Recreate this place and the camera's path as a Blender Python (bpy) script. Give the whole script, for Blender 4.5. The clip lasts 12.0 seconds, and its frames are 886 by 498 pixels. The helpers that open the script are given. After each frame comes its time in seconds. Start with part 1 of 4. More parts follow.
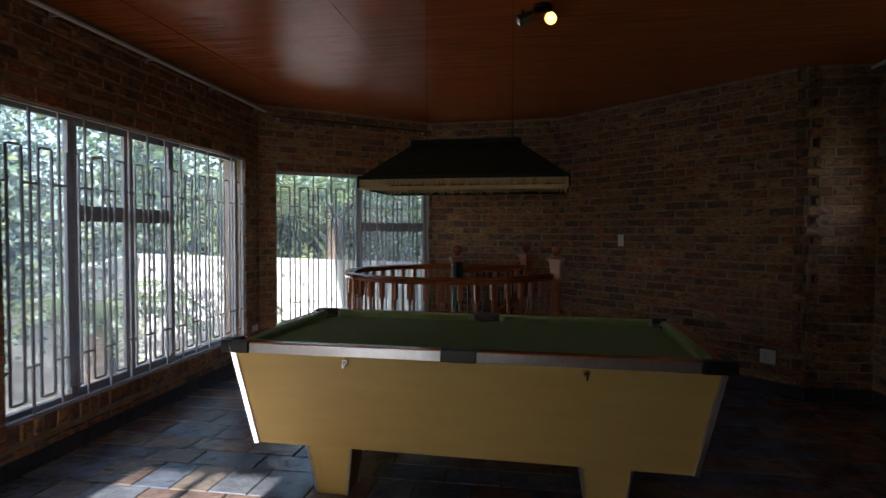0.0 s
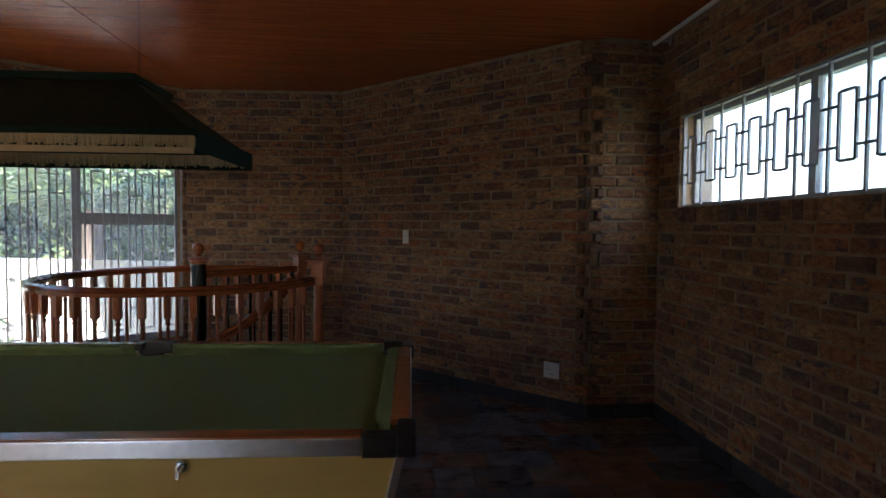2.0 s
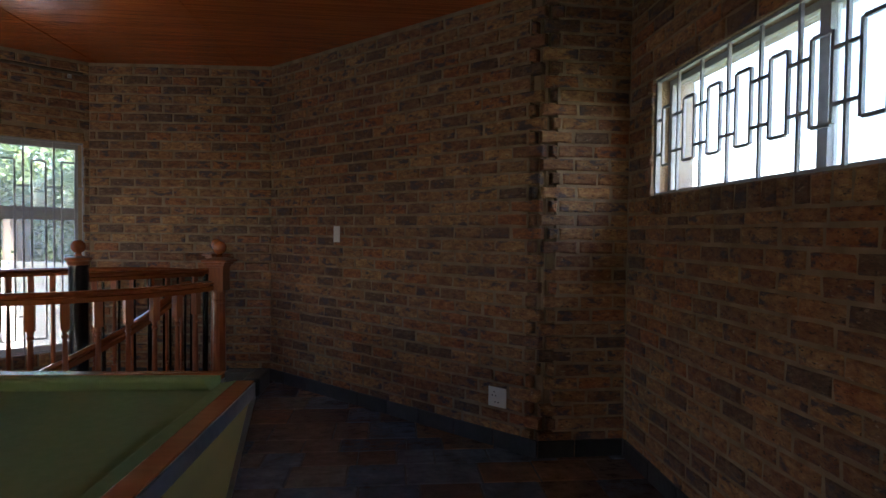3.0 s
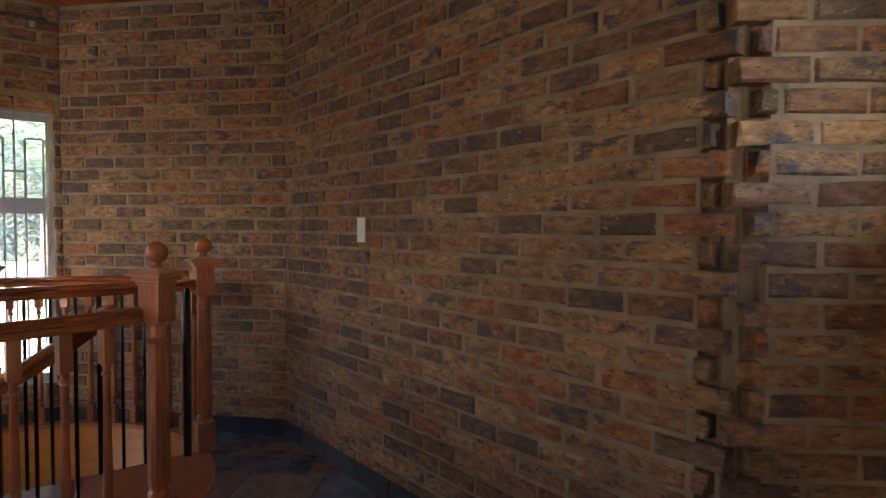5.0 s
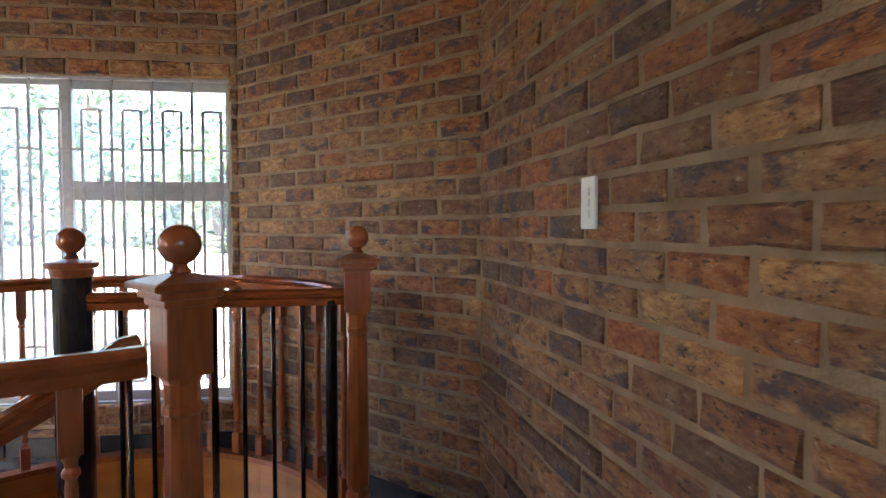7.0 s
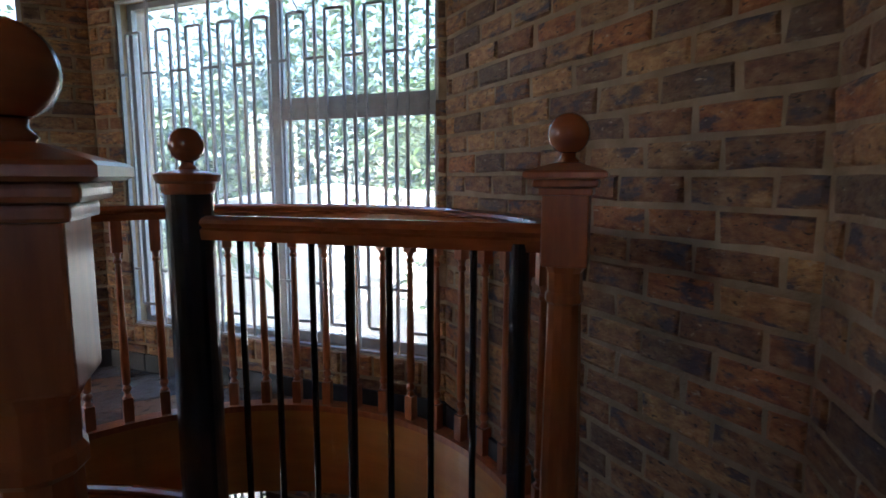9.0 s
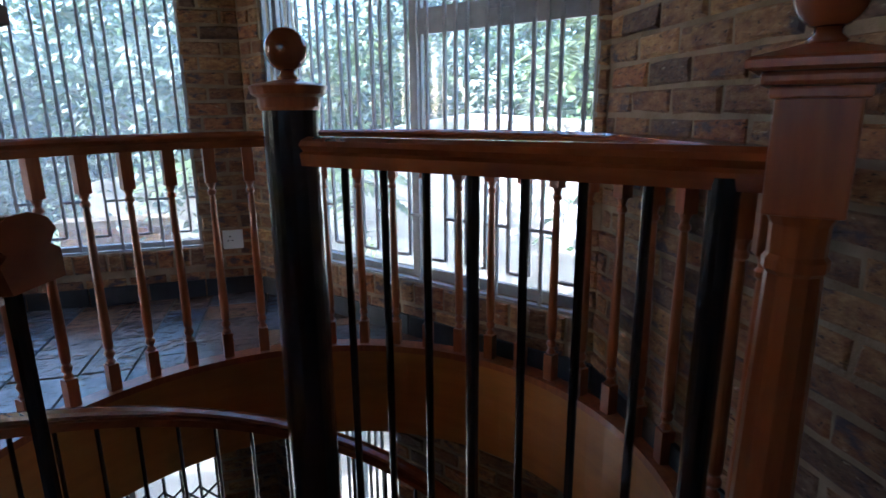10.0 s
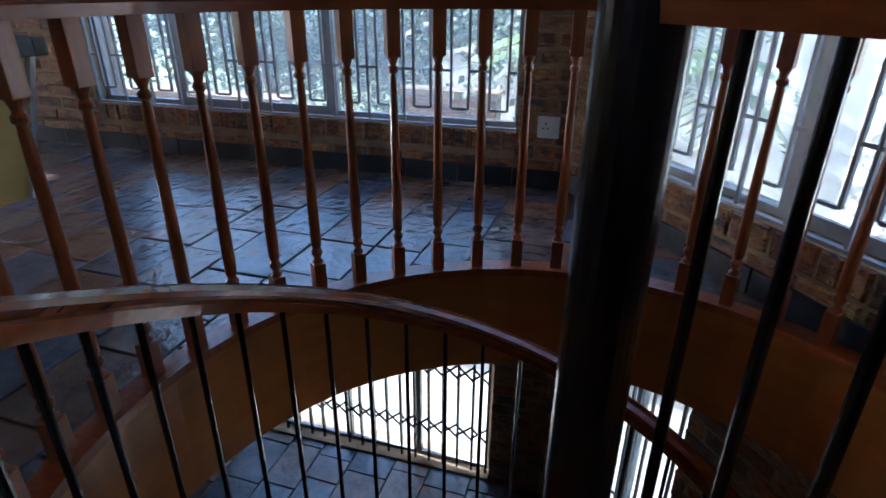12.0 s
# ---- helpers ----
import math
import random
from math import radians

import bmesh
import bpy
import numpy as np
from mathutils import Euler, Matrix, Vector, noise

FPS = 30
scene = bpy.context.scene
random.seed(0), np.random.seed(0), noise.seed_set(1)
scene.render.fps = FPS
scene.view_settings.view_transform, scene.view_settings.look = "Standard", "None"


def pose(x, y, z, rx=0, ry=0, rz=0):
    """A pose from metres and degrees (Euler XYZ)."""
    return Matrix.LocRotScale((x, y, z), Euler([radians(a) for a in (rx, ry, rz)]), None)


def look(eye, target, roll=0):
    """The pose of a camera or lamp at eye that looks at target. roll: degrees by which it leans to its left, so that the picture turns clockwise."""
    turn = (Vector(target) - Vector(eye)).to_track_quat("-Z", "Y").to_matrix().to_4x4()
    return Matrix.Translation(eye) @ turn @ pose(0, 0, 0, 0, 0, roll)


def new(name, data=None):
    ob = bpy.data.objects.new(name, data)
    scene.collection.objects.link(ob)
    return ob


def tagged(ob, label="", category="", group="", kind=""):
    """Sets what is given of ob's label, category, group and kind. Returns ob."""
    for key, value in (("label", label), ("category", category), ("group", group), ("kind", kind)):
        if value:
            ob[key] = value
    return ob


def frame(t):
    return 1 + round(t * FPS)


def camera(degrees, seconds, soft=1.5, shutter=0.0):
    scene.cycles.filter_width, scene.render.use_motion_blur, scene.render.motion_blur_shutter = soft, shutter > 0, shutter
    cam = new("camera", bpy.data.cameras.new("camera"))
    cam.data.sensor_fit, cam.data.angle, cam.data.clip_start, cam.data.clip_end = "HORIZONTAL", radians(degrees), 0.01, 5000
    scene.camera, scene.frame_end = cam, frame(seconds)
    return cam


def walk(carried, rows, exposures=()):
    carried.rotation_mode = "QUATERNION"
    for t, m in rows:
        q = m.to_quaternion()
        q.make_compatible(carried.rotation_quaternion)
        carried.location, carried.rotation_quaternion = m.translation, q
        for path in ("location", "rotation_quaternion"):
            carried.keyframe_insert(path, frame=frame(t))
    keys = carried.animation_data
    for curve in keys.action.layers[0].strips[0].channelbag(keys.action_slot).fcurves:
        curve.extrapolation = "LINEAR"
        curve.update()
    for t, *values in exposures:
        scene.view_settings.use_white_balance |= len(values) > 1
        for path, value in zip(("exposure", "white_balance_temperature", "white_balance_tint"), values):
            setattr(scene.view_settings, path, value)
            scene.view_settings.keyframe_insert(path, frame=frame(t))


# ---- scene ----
cam = camera(76.37, 12.0, soft=1.4, shutter=0.2)
PATH = [
    (0, (-0.330, -0.297, 1.357), (-0.648, 1.677, 1.296), 0.15),
    (0.5, (-0.223, -0.030, 1.351), (-0.392, 1.961, 1.288), 0.36),
    (1, (-0.063, 0.209, 1.328), (-0.045, 2.208, 1.264), 0.48),
    (1.5, (0.201, 0.474, 1.359), (0.325, 2.469, 1.286), 0.44),
    (2, (0.478, 0.784, 1.353), (0.650, 2.775, 1.279), 0.48),
    (2.5, (0.773, 1.136, 1.315), (0.959, 3.126, 1.258), 0.75),
    (4.5, (1.257, 2.728, 1.276), (1.240, 4.727, 1.214), 0.46),
    (5, (1.236, 3.149, 1.279), (1.053, 5.140, 1.208), 0.33),
    (5.5, (1.162, 3.561, 1.260), (0.771, 5.521, 1.186), 0.25),
    (6, (1.091, 3.926, 1.236), (0.489, 5.831, 1.159), 0.20),
    (6.5, (1.043, 4.274, 1.229), (0.205, 6.088, 1.157), 0.11),
    (8.5, (0.675, 5.234, 1.121), (-0.918, 6.430, 0.945), 0.02),
    (9, (0.499, 5.374, 1.088), (-1.218, 6.367, 0.834), 0.05),
    (9.5, (0.354, 5.459, 1.055), (-1.450, 6.233, 0.674), -0.22),
    (10, (0.197, 5.538, 1.040), (-1.681, 6.032, 0.562), -0.53),
    (10.5, (0.085, 5.560, 1.011), (-1.822, 5.766, 0.447), -0.17),
    (11, (-0.056, 5.569, 1.019), (-1.945, 5.505, 0.354), -0.22),
    (11.5, (-0.239, 5.550, 0.989), (-2.078, 5.228, 0.236), -0.19),
    (12, (-0.319, 5.532, 0.962), (-2.062, 4.977, 0.115), 0.42),
]
walk(cam, [(t, look(eye, target, roll)) for t, eye, target, roll in PATH],
     exposures=[(0.0, 1.92, 6000, 15), (1.0, 2.36, 6000, 16), (1.5, 2.48, 5900, 15), (2.5, 2.85, 6000, 16), (4.5, 3.88, 6200, 15), (5.5, 4.42, 6500, 16), (6.5, 4.68, 6300, 16),
                (8.5, 3.58, 5700, 14), (9.5, 3.05, 5500, 12), (10.5, 3.10, 5100, 11), (12.0, 2.90, 5100, 11)])

# ---------------------------------------------------------------- light
SUN_AZ, SUN_EL = radians(184), radians(26.5)     # where the sun stands, from +y clockwise
world = bpy.data.worlds.new("world")
scene.world = world
world.use_nodes = True
wn = world.node_tree
sky = wn.nodes.new("ShaderNodeTexSky")
sky.sky_type, sky.sun_disc = "NISHITA", False
sky.sun_elevation, sky.sun_rotation = SUN_EL, SUN_AZ
wn.nodes["Background"].inputs["Strength"].default_value = 0.15
wn.links.new(sky.outputs["Color"], wn.nodes["Background"].inputs["Color"])

sun_data = bpy.data.lights.new("sun", "SUN")
sun_data.energy, sun_data.angle, sun_data.color = 5.0, radians(0.6), (1.0, 0.95, 0.86)
sun = new("sun", sun_data)
sun_dir = Vector((math.sin(SUN_AZ) * math.cos(SUN_EL), math.cos(SUN_AZ) * math.cos(SUN_EL), math.sin(SUN_EL)))
sun.matrix_world = look(sun_dir * 40, (0, 0, 0))


# ---------------------------------------------------------------- plan (metres)
XW, XE, YN, YS, YR = -3.22, 2.37, 6.62, -1.7, 4.69   # outermost west, east, north, south; short return
PIER = (1.85, 4.67)                                  # outside corner
BEND, CNW = (-0.041, 6.492), (-1.575, 6.585)         # north wall between the two slanting walls
CW, CSW = (-3.207, 5.300), (-3.027, YS)              # west wall, a little out of square
CEIL, LOW = 2.70, -2.20
OX, OY, RW = -1.185, 5.490, 1.05                     # stair well: centre, radius of the balusters
PX, PY = -1.119, 5.540                               # stair pole
A_B, A_C = -10.3, 42.8                               # the two newels of the opening, degrees
HEAD, SILL = 2.01, 0.26


# ---------------------------------------------------------------- materials
def mat(name, base, rough=0.6, metal=0.0, tint=None, scale=8.0, detail=6.0, bump=0.0, bscale=60.0, stretch=(1, 1, 1), coat=0.0, spec=0.5):
    m = bpy.data.materials.new(name)
    m.use_nodes = True
    nt = m.node_tree
    b = nt.nodes["Principled BSDF"]
    b.inputs["Base Color"].default_value = (*base, 1)
    b.inputs["Roughness"].default_value = rough
    b.inputs["Metallic"].default_value = metal
    b.inputs["Coat Weight"].default_value = coat
    b.inputs["Coat Roughness"].default_value = 0.12
    b.inputs["Specular IOR Level"].default_value = spec
    tc = nt.nodes.new("ShaderNodeTexCoord")
    mp = nt.nodes.new("ShaderNodeMapping")
    mp.inputs["Scale"].default_value = stretch
    nt.links.new(tc.outputs["Object"], mp.inputs["Vector"])
    if tint:
        n = nt.nodes.new("ShaderNodeTexNoise")
        n.inputs["Scale"].default_value, n.inputs["Detail"].default_value = scale, detail
        nt.links.new(mp.outputs["Vector"], n.inputs["Vector"])
        r = nt.nodes.new("ShaderNodeValToRGB")
        r.color_ramp.elements[0].position, r.color_ramp.elements[1].position = 0.32, 0.68
        r.color_ramp.elements[0].color, r.color_ramp.elements[1].color = (*tint, 1), (*base, 1)
        nt.links.new(n.outputs["Fac"], r.inputs["Fac"])
        nt.links.new(r.outputs["Color"], b.inputs["Base Color"])
    if bump:
        n2 = nt.nodes.new("ShaderNodeTexNoise")
        n2.inputs["Scale"].default_value, n2.inputs["Detail"].default_value = bscale, 4
        nt.links.new(mp.outputs["Vector"], n2.inputs["Vector"])
        bm_ = nt.nodes.new("ShaderNodeBump")
        bm_.inputs["Strength"].default_value, bm_.inputs["Distance"].default_value = bump, 0.01
        nt.links.new(n2.outputs["Fac"], bm_.inputs["Height"])
        nt.links.new(bm_.outputs["Normal"], b.inputs["Normal"])
    return m


def piece_material(name, stops, rough, joined, grain=(0.55, 1.35), nscale=14.0, bump=0.35, rough_var=0.15, blotch=None, spec=0.5, pits=False):
    """Bricks or slates: each piece takes its own colour from the stops, with grain and blotches across it."""
    m = bpy.data.materials.new(name)
    m.use_nodes = True
    nt = m.node_tree
    b = nt.nodes["Principled BSDF"]
    b.inputs["Specular IOR Level"].default_value = spec
    if joined:
        rnd = nt.nodes.new("ShaderNodeNewGeometry").outputs["Random Per Island"]
    else:
        rnd = nt.nodes.new("ShaderNodeObjectInfo").outputs["Random"]
    ramp = nt.nodes.new("ShaderNodeValToRGB")
    ramp.color_ramp.interpolation = "CONSTANT"
    els = ramp.color_ramp.elements
    for i, (p, c) in enumerate(stops):
        e = els[i] if i < 2 else els.new(p)
        e.position, e.color = p, (*c, 1)
    nt.links.new(rnd, ramp.inputs["Fac"])
    geo = nt.nodes.new("ShaderNodeNewGeometry")
    n = nt.nodes.new("ShaderNodeTexNoise")
    n.inputs["Scale"].default_value, n.inputs["Detail"].default_value, n.inputs["Roughness"].default_value = nscale, 8, 0.65
    nt.links.new(geo.outputs["Position"], n.inputs["Vector"])
    mr = nt.nodes.new("ShaderNodeMapRange")
    mr.inputs["From Min"].default_value, mr.inputs["From Max"].default_value = 0.3, 0.7
    mr.inputs["To Min"].default_value, mr.inputs["To Max"].default_value = grain
    nt.links.new(n.outputs["Fac"], mr.inputs["Value"])
    mul = nt.nodes.new("ShaderNodeMix")
    mul.data_type, mul.blend_type = "RGBA", "MULTIPLY"
    mul.inputs["Factor"].default_value = 1.0
    nt.links.new(ramp.outputs["Color"], mul.inputs["A"])
    nt.links.new(mr.outputs["Result"], mul.inputs["B"])
    out = mul.outputs["Result"]
    if blotch:
        n3 = nt.nodes.new("ShaderNodeTexNoise")
        n3.inputs["Scale"].default_value, n3.inputs["Detail"].default_value = blotch[1], 5
        nt.links.new(geo.outputs["Position"], n3.inputs["Vector"])
        r3 = nt.nodes.new("ShaderNodeMapRange")
        r3.inputs["From Min"].default_value, r3.inputs["From Max"].default_value = blotch[2], blotch[2] + 0.12
        nt.links.new(n3.outputs["Fac"], r3.inputs["Value"])
        mx = nt.nodes.new("ShaderNodeMix")
        mx.data_type = "RGBA"
        nt.links.new(r3.outputs["Result"], mx.inputs["Factor"])
        nt.links.new(out, mx.inputs["A"])
        mx.inputs["B"].default_value = (*blotch[0], 1)
        out = mx.outputs["Result"]
    if pits:
        for sc, lo, col in ((55.0, 0.63, (0.035, 0.025, 0.022)), (38.0, 0.66, (0.46, 0.36, 0.25))):
            n4 = nt.nodes.new("ShaderNodeTexNoise")
            n4.inputs["Scale"].default_value, n4.inputs["Detail"].default_value = sc, 3
            nt.links.new(geo.outputs["Position"], n4.inputs["Vector"])
            r4 = nt.nodes.new("ShaderNodeMapRange")
            r4.inputs["From Min"].default_value, r4.inputs["From Max"].default_value, r4.inputs["To Max"].default_value = lo, lo + 0.06, 0.75
            nt.links.new(n4.outputs["Fac"], r4.inputs["Value"])
            m4 = nt.nodes.new("ShaderNodeMix")
            m4.data_type = "RGBA"
            nt.links.new(r4.outputs["Result"], m4.inputs["Factor"])
            nt.links.new(out, m4.inputs["A"])
            m4.inputs["B"].default_value = (*col, 1)
            out = m4.outputs["Result"]
    nt.links.new(out, b.inputs["Base Color"])
    rr = nt.nodes.new("ShaderNodeMapRange")
    rr.inputs["To Min"].default_value, rr.inputs["To Max"].default_value = rough - rough_var, rough + rough_var
    nt.links.new(n.outputs["Fac"], rr.inputs["Value"])
    nt.links.new(rr.outputs["Result"], b.inputs["Roughness"])
    bp = nt.nodes.new("ShaderNodeBump")
    bp.inputs["Strength"].default_value, bp.inputs["Distance"].default_value = bump, 0.012
    n2 = nt.nodes.new("ShaderNodeTexNoise")
    n2.inputs["Scale"].default_value, n2.inputs["Detail"].default_value = nscale * 3, 6
    nt.links.new(geo.outputs["Position"], n2.inputs["Vector"])
    nt.links.new(n2.outputs["Fac"], bp.inputs["Height"])
    nt.links.new(bp.outputs["Normal"], b.inputs["Normal"])
    return m


def brick_material(name, joined):
    """Mottled stock brick: a tint for each brick, streaks along it, burnt blue-black patches, pits and pale scuffs."""
    m = bpy.data.materials.new(name)
    m.use_nodes = True
    nt = m.node_tree
    b = nt.nodes["Principled BSDF"]
    b.inputs["Specular IOR Level"].default_value = 0.45
    if joined:
        rnd = nt.nodes.new("ShaderNodeNewGeometry").outputs["Random Per Island"]
    else:
        rnd = nt.nodes.new("ShaderNodeObjectInfo").outputs["Random"]
    tc = nt.nodes.new("ShaderNodeTexCoord")
    sc = nt.nodes.new("ShaderNodeVectorMath")
    sc.operation = "MULTIPLY"
    sc.inputs[1].default_value = (1.0, 1.0, 2.0)
    nt.links.new(tc.outputs["Object"], sc.inputs[0])
    off = nt.nodes.new("ShaderNodeMath")
    off.operation = "MULTIPLY"
    off.inputs[1].default_value = 91.0
    nt.links.new(rnd, off.inputs[0])
    ad = nt.nodes.new("ShaderNodeVectorMath")
    nt.links.new(sc.outputs[0], ad.inputs[0])
    nt.links.new(off.outputs[0], ad.inputs[1])
    vec = ad.outputs[0]

    def noise_of(scale, detail, rough=0.6):
        n = nt.nodes.new("ShaderNodeTexNoise")
        n.inputs["Scale"].default_value, n.inputs["Detail"].default_value, n.inputs["Roughness"].default_value = scale, detail, rough
        nt.links.new(vec, n.inputs["Vector"])
        return n.outputs["Fac"]

    def over(base, fac, lo, hi, amount, colour):
        r = nt.nodes.new("ShaderNodeMapRange")
        r.inputs["From Min"].default_value, r.inputs["From Max"].default_value, r.inputs["To Max"].default_value = lo, hi, amount
        nt.links.new(fac, r.inputs["Value"])
        x = nt.nodes.new("ShaderNodeMix")
        x.data_type = "RGBA"
        nt.links.new(r.outputs["Result"], x.inputs["Factor"])
        nt.links.new(base, x.inputs["A"])
        x.inputs["B"].default_value = (*colour, 1)
        return x.outputs["Result"]

    streak = noise_of(20.0, 7, 0.7)
    ramp = nt.nodes.new("ShaderNodeValToRGB")
    els = ramp.color_ramp.elements
    for i, (p, c) in enumerate(((0.30, (0.13, 0.062, 0.036)), (0.44, (0.25, 0.115, 0.052)), (0.55, (0.34, 0.180, 0.078)), (0.70, (0.46, 0.285, 0.140)))):
        e = els[i] if i < 2 else els.new(p)
        e.position, e.color = p, (*c, 1)
    nt.links.new(streak, ramp.inputs["Fac"])
    tint = nt.nodes.new("ShaderNodeValToRGB")
    tint.color_ramp.interpolation = "CONSTANT"
    els = tint.color_ramp.elements
    for i, (p, c) in enumerate(((0.0, (1.0, 0.97, 0.90)), (0.20, (0.74, 0.66, 0.66)), (0.36, (1.24, 1.28, 1.15)), (0.50, (1.05, 0.80, 0.66)), (0.62, (0.66, 0.66, 0.76)), (0.75, (0.92, 0.95, 0.95)), (0.90, (0.48, 0.52, 0.66)))):
        e = els[i] if i < 2 else els.new(p)
        e.position, e.color = p, (*c, 1)
    nt.links.new(rnd, tint.inputs["Fac"])
    mul = nt.nodes.new("ShaderNodeMix")
    mul.data_type, mul.blend_type = "RGBA", "MULTIPLY"
    mul.inputs["Factor"].default_value = 1.0
    nt.links.new(ramp.outputs["Color"], mul.inputs["A"])
    nt.links.new(tint.outputs["Color"], mul.inputs["B"])
    out = over(mul.outputs["Result"], noise_of(9.0, 5), 0.54, 0.64, 0.9, (0.068, 0.056, 0.066))
    pit = noise_of(48.0, 3)
    out = over(out, pit, 0.60, 0.67, 0.8, (0.035, 0.024, 0.022))
    out = over(out, noise_of(31.0, 4), 0.64, 0.72, 0.6, (0.52, 0.40, 0.27))
    nt.links.new(out, b.inputs["Base Color"])
    rr = nt.nodes.new("ShaderNodeMapRange")
    rr.inputs["To Min"].default_value, rr.inputs["To Max"].default_value = 0.5, 0.85
    nt.links.new(streak, rr.inputs["Value"])
    nt.links.new(rr.outputs["Result"], b.inputs["Roughness"])
    hs = nt.nodes.new("ShaderNodeMath")
    hs.operation = "SUBTRACT"
    nt.links.new(noise_of(30.0, 6, 0.65), hs.inputs[0])
    nt.links.new(pit, hs.inputs[1])
    bp = nt.nodes.new("ShaderNodeBump")
    bp.inputs["Strength"].default_value, bp.inputs["Distance"].default_value = 0.55, 0.012
    nt.links.new(hs.outputs[0], bp.inputs["Height"])
    nt.links.new(bp.outputs["Normal"], b.inputs["Normal"])
    return m


SLATE_STOPS = [(0.0, (0.100, 0.115, 0.145)), (0.18, (0.165, 0.110, 0.085)), (0.36, (0.088, 0.096, 0.118)), (0.52, (0.205, 0.118, 0.072)),
               (0.66, (0.130, 0.140, 0.158)), (0.80, (0.140, 0.095, 0.076)), (0.92, (0.175, 0.140, 0.108))]
M_BRICK = brick_material("brick_face", False)
M_BRICKJ = brick_material("brick_face_joined", True)
M_SLATE = piece_material("slate", SLATE_STOPS, 0.20, False, grain=(0.55, 1.35), nscale=7.0, bump=0.6, blotch=((0.15, 0.075, 0.04), 3.5, 0.60), rough_var=0.10, spec=1.0)
M_SLATEJ = piece_material("slate_joined", SLATE_STOPS, 0.20, True, grain=(0.55, 1.35), nscale=7.0, bump=0.6, blotch=((0.15, 0.075, 0.04), 3.5, 0.60), rough_var=0.10, spec=1.0)
M_SKIRT = piece_material("dark_slate", [(0.0, (0.022, 0.025, 0.030)), (0.5, (0.034, 0.037, 0.044))], 0.5, False, nscale=9.0)
M_MORTAR = mat("mortar", (0.37, 0.268, 0.170), 0.9, tint=(0.22, 0.150, 0.085), scale=9, bump=0.6, bscale=90)
M_GROUT = mat("floor_grout", (0.075, 0.068, 0.062), 0.85, tint=(0.05, 0.046, 0.042), bump=0.4)
M_PLASTER = mat("white_plaster", (0.60, 0.58, 0.54), 0.8, tint=(0.50, 0.48, 0.44), scale=3, bump=0.2)
M_WOOD = mat("varnished_wood", (0.37, 0.105, 0.026), 0.30, tint=(0.25, 0.062, 0.017), scale=9, stretch=(6, 6, 0.8), coat=0.2)
M_WOODH = mat("varnished_handrail", (0.32, 0.088, 0.023), 0.20, tint=(0.22, 0.056, 0.017), scale=5, stretch=(2, 2, 6), coat=0.5)
M_FASCIA = mat("varnished_plywood", (0.52, 0.195, 0.036), 0.28, tint=(0.42, 0.145, 0.027), scale=3, stretch=(1, 1, 7), coat=0.35)
M_BLACK = mat("black_paint", (0.012, 0.013, 0.016), 0.22, tint=(0.008, 0.008, 0.01), coat=0.5)
M_STEEL = mat("grey_window_paint", (0.42, 0.42, 0.43), 0.45, tint=(0.34, 0.33, 0.33), scale=20)
M_BAR = mat("grey_bar_paint", (0.40, 0.40, 0.42), 0.4, tint=(0.30, 0.30, 0.32), scale=30)
M_YELLOW = mat("yellow_laminate", (0.62, 0.43, 0.13), 0.42, tint=(0.57, 0.385, 0.115), scale=2, stretch=(1, 1, 8))
M_ALU = mat("aluminium_trim", (0.72, 0.72, 0.74), 0.3, metal=0.9, tint=(0.62, 0.62, 0.65), scale=30)
M_BAIZE = mat("green_baize", (0.24, 0.30, 0.115), 0.95, tint=(0.215, 0.275, 0.10), scale=40, bump=0.25, bscale=600, spec=0.1)
M_RAILTOP = mat("orange_veneer", (0.46, 0.165, 0.048), 0.25, tint=(0.36, 0.12, 0.034), scale=6, stretch=(0.6, 8, 8), coat=0.5)
M_PLASTIC = mat("black_plastic", (0.02, 0.018, 0.017), 0.4, tint=(0.014, 0.013, 0.012))
M_GREEN = mat("dark_green_cloth", (0.010, 0.026, 0.016), 0.85, tint=(0.007, 0.018, 0.011), scale=60, spec=0.2)
M_SHADE = mat("dark_olive_cloth", (0.022, 0.022, 0.012), 0.85, tint=(0.014, 0.015, 0.009), scale=60, spec=0.2)
M_CREAM = mat("cream_fringe", (0.82, 0.67, 0.40), 0.9, tint=(0.70, 0.53, 0.30), scale=40)
M_WHITE = mat("white_switch_plastic", (0.80, 0.79, 0.76), 0.4, tint=(0.74, 0.73, 0.70), scale=10)
M_CHROME = mat("chrome", (0.8, 0.8, 0.8), 0.15, metal=1.0)
cn = M_CREAM.node_tree
cream_thru, cream_mix = cn.nodes.new("ShaderNodeBsdfTranslucent"), cn.nodes.new("ShaderNodeMixShader")
cream_thru.inputs["Color"].default_value = (0.75, 0.58, 0.33, 1)
cream_mix.inputs["Fac"].default_value = 0.5
cn.links.new(cn.nodes["Principled BSDF"].outputs["BSDF"], cream_mix.inputs[1])
cn.links.new(cream_thru.outputs["BSDF"], cream_mix.inputs[2])
cn.links.new(cream_mix.outputs["Shader"], cn.nodes["Material Output"].inputs["Surface"])
M_FROND = mat("palm_frond", (0.24, 0.29, 0.12), 0.4, tint=(0.15, 0.21, 0.08), scale=5)
